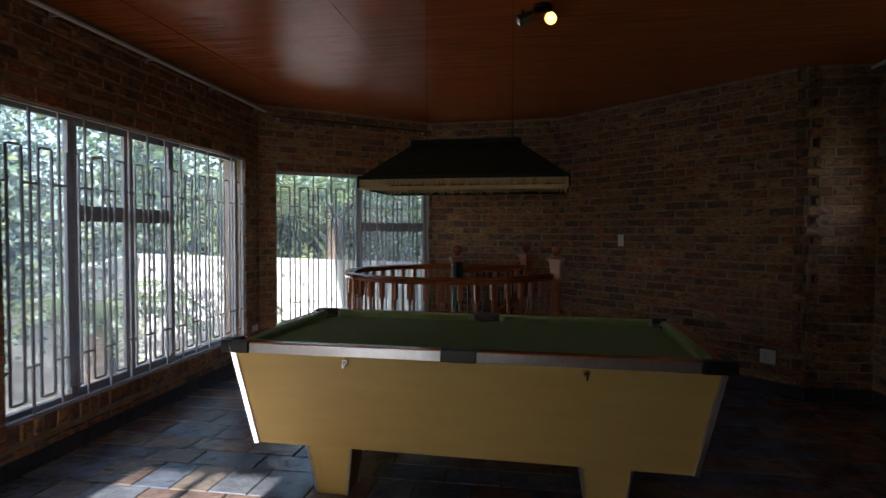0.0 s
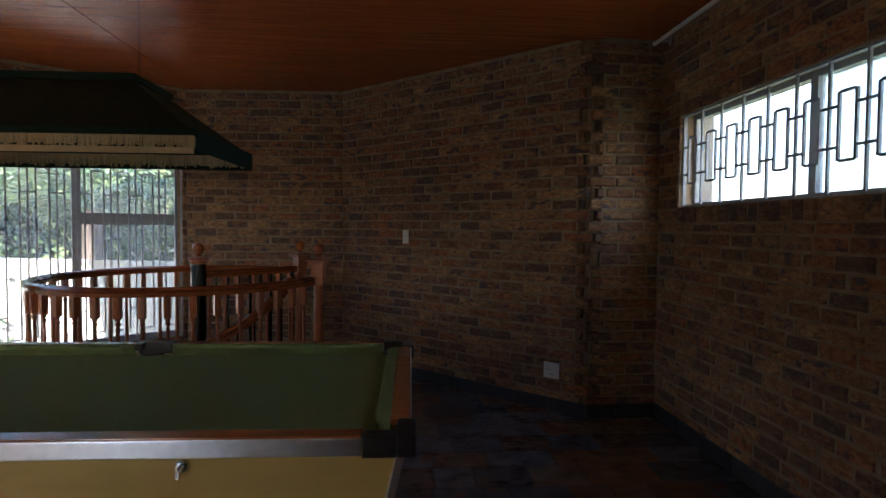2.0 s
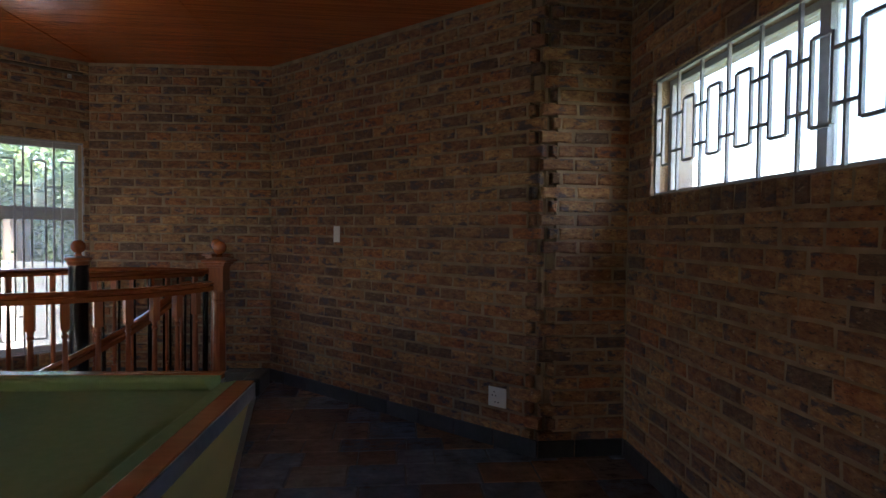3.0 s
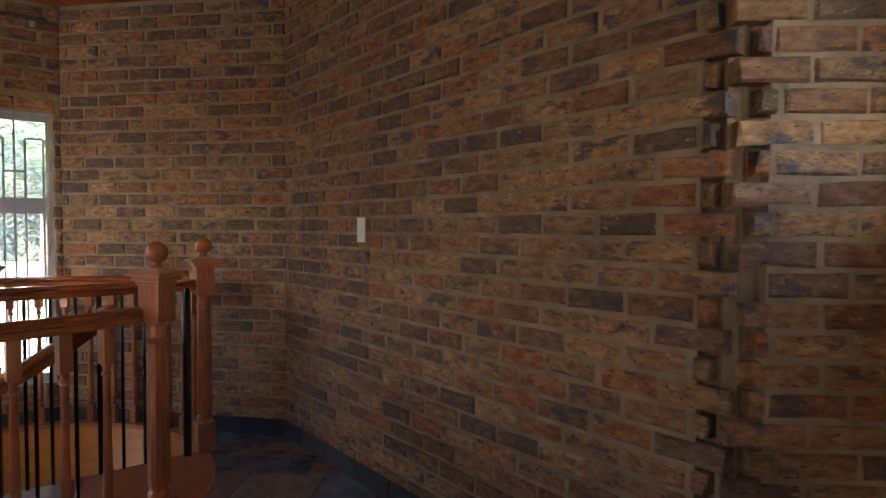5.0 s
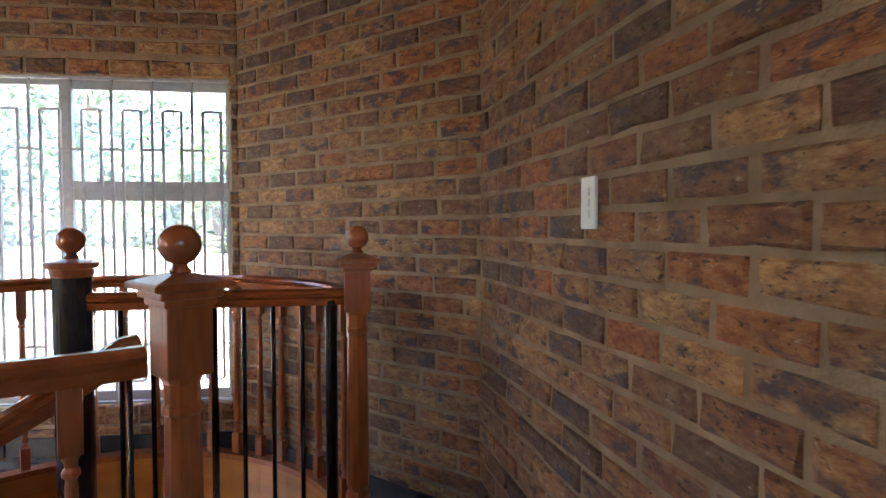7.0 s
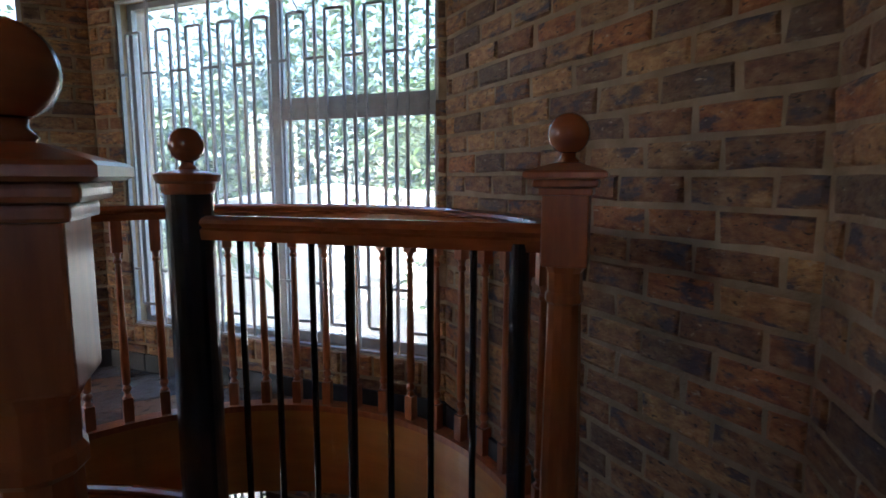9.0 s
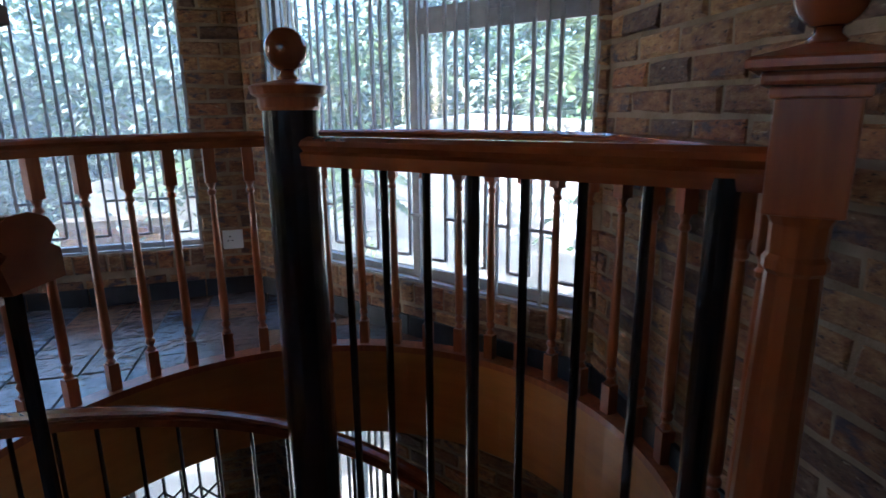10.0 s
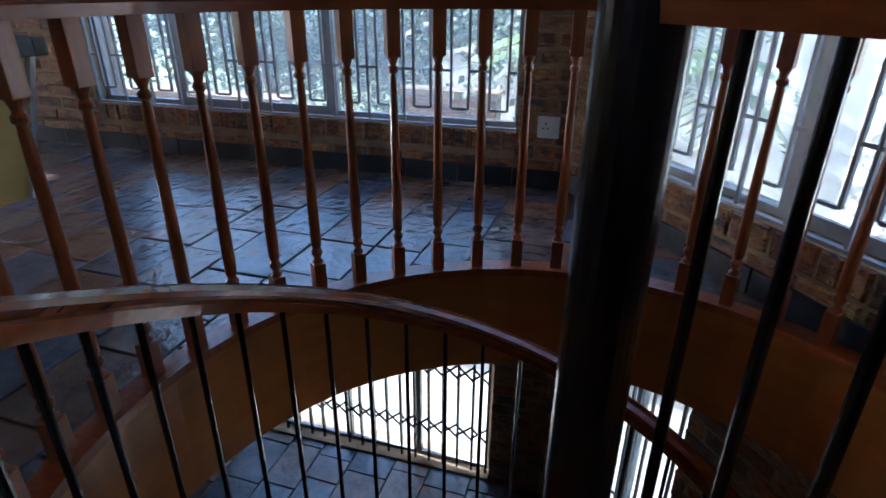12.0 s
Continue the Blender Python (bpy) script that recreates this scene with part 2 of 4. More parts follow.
M_LEAF = [piece_material("leaf_%s" % n, c, 0.5, True, grain=(0.6, 1.4), nscale=2.0, bump=0.1) for n, c in (
    ("deep", [(0.0, (0.045, 0.085, 0.028)), (0.35, (0.065, 0.115, 0.04)), (0.7, (0.09, 0.14, 0.055))]),
    ("fresh", [(0.0, (0.09, 0.145, 0.045)), (0.35, (0.13, 0.18, 0.06)), (0.7, (0.17, 0.21, 0.08))]),
    ("blue", [(0.0, (0.08, 0.12, 0.09)), (0.35, (0.11, 0.155, 0.12)), (0.7, (0.15, 0.19, 0.15))]))]
M_BARK = mat("bark", (0.12, 0.085, 0.06), 0.9, tint=(0.07, 0.05, 0.035), scale=6, bump=0.8, bscale=20)
M_GRASS = mat("lawn", (0.085, 0.12, 0.035), 0.9, tint=(0.12, 0.12, 0.05), scale=2.5, bump=0.6, bscale=50)
M_PAVE = mat("pale_paving", (0.42, 0.38, 0.33), 0.85, tint=(0.34, 0.30, 0.26), scale=3, bump=0.3)
M_ROOF = mat("dull_roof", (0.18, 0.12, 0.09), 0.8, tint=(0.13, 0.09, 0.07), scale=4)


def ceiling_material():
    """Split cane strips under varnish: fine ribs along x, panels about 0.6 m wide."""
    m = mat("varnished_cane", (0.30, 0.085, 0.022), 0.19, coat=0.0, spec=0.4)
    nt = m.node_tree
    b = nt.nodes["Principled BSDF"]
    tc = nt.nodes["Texture Coordinate"]
    wv = nt.nodes.new("ShaderNodeTexWave")
    wv.bands_direction = "Y"
    wv.inputs["Scale"].default_value, wv.inputs["Distortion"].default_value, wv.inputs["Detail"].default_value = 22.0, 0.6, 2
    nt.links.new(tc.outputs["Object"], wv.inputs["Vector"])
    n = nt.nodes.new("ShaderNodeTexNoise")
    mp = nt.nodes.new("ShaderNodeMapping")
    mp.inputs["Scale"].default_value = (1.5, 60, 1)
    nt.links.new(tc.outputs["Object"], mp.inputs["Vector"])
    nt.links.new(mp.outputs["Vector"], n.inputs["Vector"])
    n.inputs["Scale"].default_value, n.inputs["Detail"].default_value = 1.0, 4
    r = nt.nodes.new("ShaderNodeValToRGB")
    r.color_ramp.elements[0].position, r.color_ramp.elements[1].position = 0.3, 0.72
    r.color_ramp.elements[0].color, r.color_ramp.elements[1].color = (0.33, 0.070, 0.015, 1), (0.55, 0.150, 0.033, 1)
    nt.links.new(n.outputs["Fac"], r.inputs["Fac"])
    nt.links.new(r.outputs["Color"], b.inputs["Base Color"])
    ad = nt.nodes.new("ShaderNodeMath")
    ad.operation = "ADD"
    nt.links.new(wv.outputs["Fac"], ad.inputs[0])
    nt.links.new(n.outputs["Fac"], ad.inputs[1])
    bp = nt.nodes.new("ShaderNodeBump")
    bp.inputs["Strength"].default_value, bp.inputs["Distance"].default_value = 0.24, 0.004
    nt.links.new(ad.outputs[0], bp.inputs["Height"])
    nt.links.new(bp.outputs["Normal"], b.inputs["Normal"])
    return m


M_CANE = ceiling_material()


def glass_material():
    m = bpy.data.materials.new("window_glass")
    m.use_nodes = True
    nt = m.node_tree
    nt.nodes.remove(nt.nodes["Principled BSDF"])
    t, g, x = (nt.nodes.new("ShaderNode" + k) for k in ("BsdfTransparent", "BsdfGlossy", "MixShader"))
    t.inputs["Color"].default_value = (0.95, 0.97, 0.97, 1)
    g.inputs["Roughness"].default_value = 0.02
    x.inputs["Fac"].default_value = 0.045
    nt.links.new(t.outputs["BSDF"], x.inputs[1])
    nt.links.new(g.outputs["BSDF"], x.inputs[2])
    # uneven translucent share paints a pale haze over the view through the panes
    d, y = nt.nodes.new("ShaderNodeBsdfTranslucent"), nt.nodes.new("ShaderNodeMixShader")
    d.inputs["Color"].default_value = (0.80, 0.86, 0.92, 1)
    n, ramp = nt.nodes.new("ShaderNodeTexNoise"), nt.nodes.new("ShaderNodeMapRange")
    n.inputs["Scale"].default_value, n.inputs["Detail"].default_value = 2.5, 5.0
    ramp.inputs["To Min"].default_value, ramp.inputs["To Max"].default_value = 0.03, 0.15
    nt.links.new(n.outputs["Fac"], ramp.inputs["Value"])
    nt.links.new(ramp.outputs["Result"], y.inputs["Fac"])
    nt.links.new(x.outputs["Shader"], y.inputs[1])
    nt.links.new(d.outputs["BSDF"], y.inputs[2])
    nt.links.new(y.outputs["Shader"], nt.nodes["Material Output"].inputs["Surface"])
    return m


M_GLASS = glass_material()


def glow(name, colour, strength):
    m = bpy.data.materials.new(name)
    m.use_nodes = True
    b = m.node_tree.nodes["Principled BSDF"]
    b.inputs["Base Color"].default_value = (*colour, 1)
    b.inputs["Emission Color"].default_value = (*colour, 1)
    b.inputs["Emission Strength"].default_value = strength
    return m


M_BULB = glow("lit_bulb", (1.0, 0.50, 0.07), 2.2)


# ---------------------------------------------------------------- mesh helpers
def finish(bm, name, material, smooth=False):
    me = bpy.data.meshes.new(name)
    bm.normal_update()
    bm.to_mesh(me)
    bm.free()
    me.materials.append(material)
    if smooth:
        me.shade_smooth()
    return me


def part(name, bm, material, parent=None, label="", m=None, smooth=False, kind=""):
    ob = new(name, bm if isinstance(bm, bpy.types.Mesh) else finish(bm, name, material, smooth))
    if parent is not None:
        ob.parent = parent
    if m is not None:
        ob.matrix_basis = m
    return tagged(ob, label=label, kind=kind)


def thing(name, m, label, category, group="", kind=""):
    ob = new(name)
    ob.empty_display_size = 0.1
    ob.matrix_basis = m
    return tagged(ob, label, category, group, kind)


def box(bm, x0, x1, y0, y1, z0, z1, m=None, bevel=0.0):
    r = bmesh.ops.create_cube(bm, size=1)
    vs = r["verts"]
    mm = Matrix.Translation(((x0 + x1) / 2, (y0 + y1) / 2, (z0 + z1) / 2)) @ Matrix.Diagonal((x1 - x0, y1 - y0, z1 - z0, 1))
    bmesh.ops.transform(bm, matrix=(m @ mm) if m else mm, verts=vs)
    if bevel:
        es = {e for v in vs for e in v.link_edges}
        bmesh.ops.bevel(bm, geom=list(es), offset=bevel, segments=2, affect="EDGES", profile=0.6)
    return bm


def lathe(bm, profile, segs=14, m=None):
    """profile: (radius, z) from bottom to top."""
    rings = []
    for r, z in profile:
        ring = []
        for k in range(segs):
            a = 2 * math.pi * k / segs
            v = Vector((r * math.cos(a), r * math.sin(a), z))
            ring.append(bm.verts.new(m @ v if m else v))
        rings.append(ring)
    for a, b in zip(rings, rings[1:]):
        for k in range(segs):
            bm.faces.new((a[k], a[(k + 1) % segs], b[(k + 1) % segs], b[k]))
    bm.faces.new(list(reversed(rings[0])))
    bm.faces.new(rings[-1])
    return bm


def sweep(bm, path, profile, up=Vector((0, 0, 1)), closed=False):
    """A profile of (side, up) pairs carried along a list of points."""
    path = [Vector(p) for p in path]
    n = len(path)
    rings = []
    for i, p in enumerate(path):
        a, b = path[max(i - 1, 0)], path[min(i + 1, n - 1)]
        t = (b - a).normalized()
        side = t.cross(up).normalized()
        u = side.cross(t).normalized()
        rings.append([bm.verts.new(p + side * x + u * y) for x, y in profile])
    k = len(profile)
    for a, b in zip(rings, rings[1:]):
        for j in range(k):
            bm.faces.new((a[j], a[(j + 1) % k], b[(j + 1) % k], b[j]))
    bm.faces.new(rings[0])
    bm.faces.new(list(reversed(rings[-1])))
    bmesh.ops.recalc_face_normals(bm, faces=bm.faces)
    return bm


def arc(cx, cy, r, a0, a1, z0, z1=None, n=48):
    z1 = z0 if z1 is None else z1
    out = []
    for i in range(n + 1):
        f = i / n
        a = radians(a0 + (a1 - a0) * f)
        out.append((cx + r * math.cos(a), cy + r * math.sin(a), z0 + (z1 - z0) * f))
    return out


def ring_band(bm, cx, cy, r0, r1, z0, z1, a0, a1, n=64):
    """A curved block between two radii, two heights and two angles."""
    rows = []
    for i in range(n + 1):
        a = radians(a0 + (a1 - a0) * i / n)
        c, s_ = math.cos(a), math.sin(a)
        rows.append([bm.verts.new((cx + r * c, cy + r * s_, z)) for r, z in ((r0, z0), (r1, z0), (r1, z1), (r0, z1))])
    for a, b in zip(rows, rows[1:]):
        for j in range(4):
            bm.faces.new((a[j], a[(j + 1) % 4], b[(j + 1) % 4], b[j]))
    if abs(a1 - a0) < 359.9:
        bm.faces.new(rows[0])
        bm.faces.new(list(reversed(rows[-1])))
    bmesh.ops.recalc_face_normals(bm, faces=bm.faces)
    return bm


# ---------------------------------------------------------------- walls
WALL_T, COURSE, BLEN, JOINT = 0.24, 0.079, 0.196, 0.0155


def wall_frame(p0, p1):
    """x along the wall, y into the room (to the left of p0 -> p1), z up."""
    d = Vector((p1[0] - p0[0], p1[1] - p0[1], 0))
    u = d.normalized()
    v = Vector((-u.y, u.x, 0))
    return Matrix(((u.x, v.x, 0, p0[0]), (u.y, v.y, 0, p0[1]), (0, 0, 1, 0), (0, 0, 0, 1))), d.length


def wall(name, p0, p1, z0, z1, openings=(), ext=(0.0, 0.0), notch=(0.0, 0.0), material=None):
    """The core of a wall, with its openings, behind the brick faces."""
    m, length = wall_frame(p0, p1)
    bm = bmesh.new()
    us = sorted({-ext[0], length + ext[1], *(u for o in openings for u in o[:2]), *([notch[0]] if notch[0] else []), *([length - notch[1]] if notch[1] else [])})
    for a, b in zip(us, us[1:]):
        mid = (a + b) / 2
        back = -0.05 if (notch[0] and mid < notch[0]) or (notch[1] and mid > length - notch[1]) else -0.007
        cuts = sorted((o[2], o[3]) for o in openings if o[0] < mid < o[1])
        z = z0
        for c0, c1 in cuts + [(z1, z1)]:
            if c0 > z + 1e-4:
                box(bm, a, b, -WALL_T, back, z, c0)
            z = c1
    ob = new(name, finish(bm, name, material or M_MORTAR))
    ob.matrix_basis = m
    return tagged(ob, kind="structure"), m, length


def brick_mesh(length, height, depth, seed, material, cache={}):
    key = (round(length, 2), round(height, 3), seed, material.name)
    if key not in cache:
        rng = random.Random(repr(key))
        bm = bmesh.new()
        l, h = length, height
        j = lambda s_: rng.uniform(-s_, s_) * 1.8
        c = 0.007
        back = [bm.verts.new(p) for p in ((0, -depth, 0), (l, -depth, 0), (l, -depth, h), (0, -depth, h))]
        mid = [bm.verts.new((x + j(.0025), -0.0065, z + j(.002))) for x, z in ((0, 0), (l / 2, 0), (l, 0), (l, h), (l / 2, h), (0, h))]
        fr = [bm.verts.new((x + j(.002), j(.0025), z + j(.0015))) for x, z in ((c, c), (l / 2, c), (l - c, c), (l - c, h - c), (l / 2, h - c), (c, h - c))]
        bm.faces.new((fr[0], fr[1], fr[4], fr[5])), bm.faces.new((fr[1], fr[2], fr[3], fr[4]))
        for k in range(6):
            bm.faces.new((mid[k], mid[(k + 1) % 6], fr[(k + 1) % 6], fr[k]))
        bm.faces.new((back[0], back[1], mid[2], mid[1], mid[0]))
        bm.faces.new((back[1], back[2], mid[3], mid[2]))
        bm.faces.new((back[2], back[3], mid[5], mid[4], mid[3]))
        bm.faces.new((back[3], back[0], mid[0], mid[5]))
        bmesh.ops.recalc_face_normals(bm, faces=bm.faces)
        cache[key] = finish(bm, "brick", material)
    return cache[key]


def lay_bricks(ob, length, z0, z1, openings=(), near=None, notch=(0.0, 0.0), sills=True, seed=0, quota=300):
    """Brick faces on a wall. near(u): how far a brick lies from the walk, to choose those that are parts of their own."""
    rng = random.Random(seed)
    jobs = []
    rows = int((z1 - z0) / COURSE)
    for k in range(rows + 1):
        z = z0 + k * COURSE
        h = min(COURSE - JOINT, z1 - z - 0.002)
        if h < 0.02:
            continue
        lo, hi = 0.0, length
        if notch[0] and k % 2:
            lo = notch[0] * 0.6
        if notch[1] and not k % 2:
            hi = length - notch[1] * 0.6
        spans = [(lo, hi)]
        for o in openings:
            o0, o1 = o[2] - (0.105 if sills else 0), o[3] + (0.09 if sills else 0)
            if z + h > o0 and z < o1:
                for c0, c1 in ((z, min(z + h, o0 - 0.012)), (max(z, o1 + 0.006), z + h)):
                    if c1 - c0 > 0.018:
                        u = o[0]
                        while u < o[1] - 0.03:
                            ln = min(BLEN + rng.uniform(-0.008, 0.008), o[1] - u)
                            jobs.append((u, c0, ln, c1 - c0))
                            u += ln + JOINT
                nxt = []
                for a, b in spans:
                    if o[0] > a:
                        nxt.append((a, min(b, o[0])))
                    if o[1] < b:
                        nxt.append((max(a, o[1]), b))
                spans = [s_ for s_ in nxt if s_[1] - s_[0] > 0.02]
        off = (BLEN + JOINT) / 2 * (k % 2) + rng.uniform(-0.02, 0.02)
        for a, b in spans:
            u = -off
            while u < b:
                ln = BLEN + rng.uniform(-0.008, 0.008)
                x0, x1 = max(u, a), min(u + ln, b)
                if x1 - x0 > 0.03:
                    jobs.append((x0, z, x1 - x0, h))
                u += ln + JOINT
    if sills:
        for o in openings:
            for zz, hh in ((o[2] - 0.102, 0.10), (o[3] + 0.004, 0.082)):
                if zz < z0 or zz + hh > z1:
                    continue
                u = o[0]
                while u < o[1] - 0.03:
                    w_ = min(0.073 if zz < o[2] else BLEN, o[1] - u)
                    jobs.append((u, zz, w_, hh))
                    u += w_ + 0.012
    if near:
        jobs.sort(key=lambda j_: near(j_[0], j_[1]))
    rest = bmesh.new()
    for i, (u, z, ln, h) in enumerate(jobs):
        proud = rng.uniform(-0.003, 0.004)
        place = Matrix.Translation((u, proud, z))
        if i < quota:
            b = new("brick", brick_mesh(ln, h, 0.05, rng.randrange(4), M_BRICK))
            b.parent = ob
            b.matrix_basis = place
        else:
            me = brick_mesh(ln, h, 0.05, rng.randrange(4), M_BRICKJ)
            n0 = len(rest.verts)
            rest.from_mesh(me)
            rest.verts.ensure_lookup_table()
            for v in rest.verts[n0:]:
                v.co += place.translation
    if len(rest.verts):
        part("brickwork", rest, M_BRICKJ, ob, kind="stuff")
    else:
        rest.free()


def skirting(ob, length, lo=0.0, hi=None):
    hi = length if hi is None else hi
    u, k = lo, 0
    base = new("baseboard")
    base.matrix_basis = ob.matrix_basis
    tagged(base, kind="structure", label="dark slate tile skirting along the brick wall")
    while u < hi - 0.02:
        w_ = min(0.298, hi - u)
        bm = bmesh.new()
        box(bm, u + 0.002, u + w_ - 0.002, -0.004, 0.014, 0.0, 0.098, bevel=0.0025)
        part("tile", bm, M_SKIRT, base)
        u += w_ + 0.004


# openings: along the wall from, to, sill, head
W_E = ((XE, YS), (XE, YR))
W_R = ((XE, YR), PIER)
W_NE = (PIER, BEND)
W_N = (BEND, CNW)
W_NW = (CNW, CW)
W_W = (CW, CSW)
W_S = (CSW, (XE, YS))
L_NW = math.dist(*W_NW)
OPEN_E = [(1.9 - YS, 4.42 - YS, 1.505, 2.115)]
OPEN_NW = [(0.035, L_NW - 0.175, SILL, HEAD)]
OPEN_W = [(0.29, 3.0, 0.285, 2.085)]
OPEN_S = [(0.16, 1.06, 0.05, 2.25)]
LOW_NW = [(1.02, L_NW - 0.33, LOW + 0.25, LOW + 1.85)]
LOW_W = [(0.34, 2.7, LOW + 0.02, LOW + 1.87)]

near_path = lambda m: (lambda u, z: (m @ Vector((u, 0, z)) - Vector((0.9, 4.6, 1.2))).length)
WALLS = {}
for wname, seg, ops, ext, notch in (
        ("wall_east", W_E, OPEN_E, (0.24, 0.24), (0, 0)), ("wall_return", W_R, [], (0, 0), (0, 0.09)),
        ("wall_north_east", W_NE, [], (0, 0.1), (0.09, 0)), ("wall_north", W_N, [], (0.1, 0.1), (0, 0)),
        ("wall_north_west", W_NW, OPEN_NW, (0, 0.1), (0, 0)), ("wall_west", W_W, OPEN_W, (0, 0.24), (0, 0)),
        ("wall_south", W_S, OPEN_S, (0, 0), (0, 0))):
    ob, m, ln = wall(wname, *seg, -0.30, CEIL + 0.25, ops, ext, notch)
    WALLS[wname] = (ob, m, ln, ops, notch)
for wname, seg, ops in (("wall_lower_north", W_N, []), ("wall_lower_north_west", W_NW, LOW_NW), ("wall_lower_west", W_W, LOW_W),
                        ("wall_lower_north_east", W_NE, []), ("wall_lower_east", ((1.2, 0.5), (1.2, 5.27)), []), ("wall_lower_south", ((-3.10, 0.5), (1.2, 0.5)), [])):
    ob, m, ln = wall(wname, *seg, LOW, -0.302, ops, (0.1, 0.1))
    WALLS[wname] = (ob, m, ln, ops, (0, 0))

# ceiling, roof, floors
bm = bmesh.new()
box(bm, XW - 0.24, XE + 0.24, YS - 0.24, YN + 0.24, CEIL, CEIL + 0.03)
tagged(part("ceiling", bm, M_CANE), kind="structure")
bm = bmesh.new()
box(bm, XW - 0.75, XE + 0.75, YS - 0.75, YN + 0.75, CEIL + 0.26, CEIL + 0.36)
tagged(part("roof", bm, M_ROOF), kind="structure")
bm = bmesh.new()
for i in range(5):
    x = XW + 0.5 + i * 1.2
    box(bm, x - 0.006, x + 0.006, YS, YN, CEIL - 0.004, CEIL + 0.001)
tagged(part("trim", bm, M_CANE), kind="structure", label="thin cane cover strips on the ceiling")


def slab(name, z0, z1, material):
    """The upper floor, with the round well cut through it."""
    bm = bmesh.new()
    outer = [CSW, (XE, YS), (XE, YR), PIER, BEND, CNW, CW]
    cx, cy, r = OX, OY, RW + 0.02
    n = 96
    ring = []
    pts = []
    for i in range(n):
        a = 2 * math.pi * i / n
        d = Vector((math.cos(a), math.sin(a)))
        best = 1e9
        for p, q in zip(outer, outer[1:] + outer[:1]):
            e = Vector((q[0] - p[0], q[1] - p[1]))
            den = d.x * e.y - d.y * e.x
            if abs(den) < 1e-9:
                continue
            w0 = Vector((p[0] - cx, p[1] - cy))
            t = (w0.x * e.y - w0.y * e.x) / den
            s_ = (w0.x * d.y - w0.y * d.x) / den
            if t > 0 and -1e-6 <= s_ <= 1 + 1e-6:
                best = min(best, t)
        pts.append((cx + d.x * best, cy + d.y * best))
    layers = []
    for z in (z0, z1):
        layers.append(([bm.verts.new((cx + r * math.cos(2 * math.pi * i / n), cy + r * math.sin(2 * math.pi * i / n), z)) for i in range(n)],
                       [bm.verts.new((*pts[i], z)) for i in range(n)]))
    for i in range(n):
        j = (i + 1) % n
        for inn, out in layers:
            bm.faces.new((inn[i], inn[j], out[j], out[i]))
        bm.faces.new((layers[0][0][i], layers[0][0][j], layers[1][0][j], layers[1][0][i]))
        bm.faces.new((layers[0][1][i], layers[0][1][j], layers[1][1][j], layers[1][1][i]))
    bmesh.ops.recalc_face_normals(bm, faces=bm.faces)
    ob = new(name, finish(bm, name, material))
    return tagged(ob, kind="structure")


floor = slab("floor", -0.28, -0.008, M_GROUT)
bm = bmesh.new()
box(bm, XW, 1.2, 0.5, YN, LOW - 0.1, LOW - 0.008)
floor_low = tagged(part("floor_lower", bm, M_GROUT), kind="structure")

# ---------------------------------------------------------------- windows
def bar_grille(parent, u0, u1, z0, z1, hoop_lo, hoop_hi, tie_lo, tie_hi, period, depth):
    """Square burglar bars: upright bars with closed hoops between them and short ties."""
    n = max(2, round((u1 - u0) / period))
    p = (u1 - u0) / n
    t = 0.0065
    y = depth
    for i in range(n + 1):
        u = u0 + i * p
        bm = bmesh.new()
        box(bm, u - t, u + t, y - t, y + t, z0, z1)
        part("bar", bm, M_BAR, parent)
    for i in range(n):
        a, b = u0 + (i + 0.27) * p, u0 + (i + 0.73) * p
        bm = bmesh.new()
        for u in (a, b):
            box(bm, u - t, u + t, y - t, y + t, hoop_lo, hoop_hi)
        for z in (hoop_lo, hoop_hi):
            box(bm, a + t, b - t, y - t * 0.9, y + t * 0.9, z - t, z + t)
        for z in (tie_lo, tie_hi):
            box(bm, u0 + i * p + t, a - t, y - t * 0.9, y + t * 0.9, z - t, z + t)
            box(bm, b + t, u0 + (i + 1) * p - t, y - t * 0.9, y + t * 0.9, z - t, z + t)
        part("hoop", bm, M_BAR, parent)


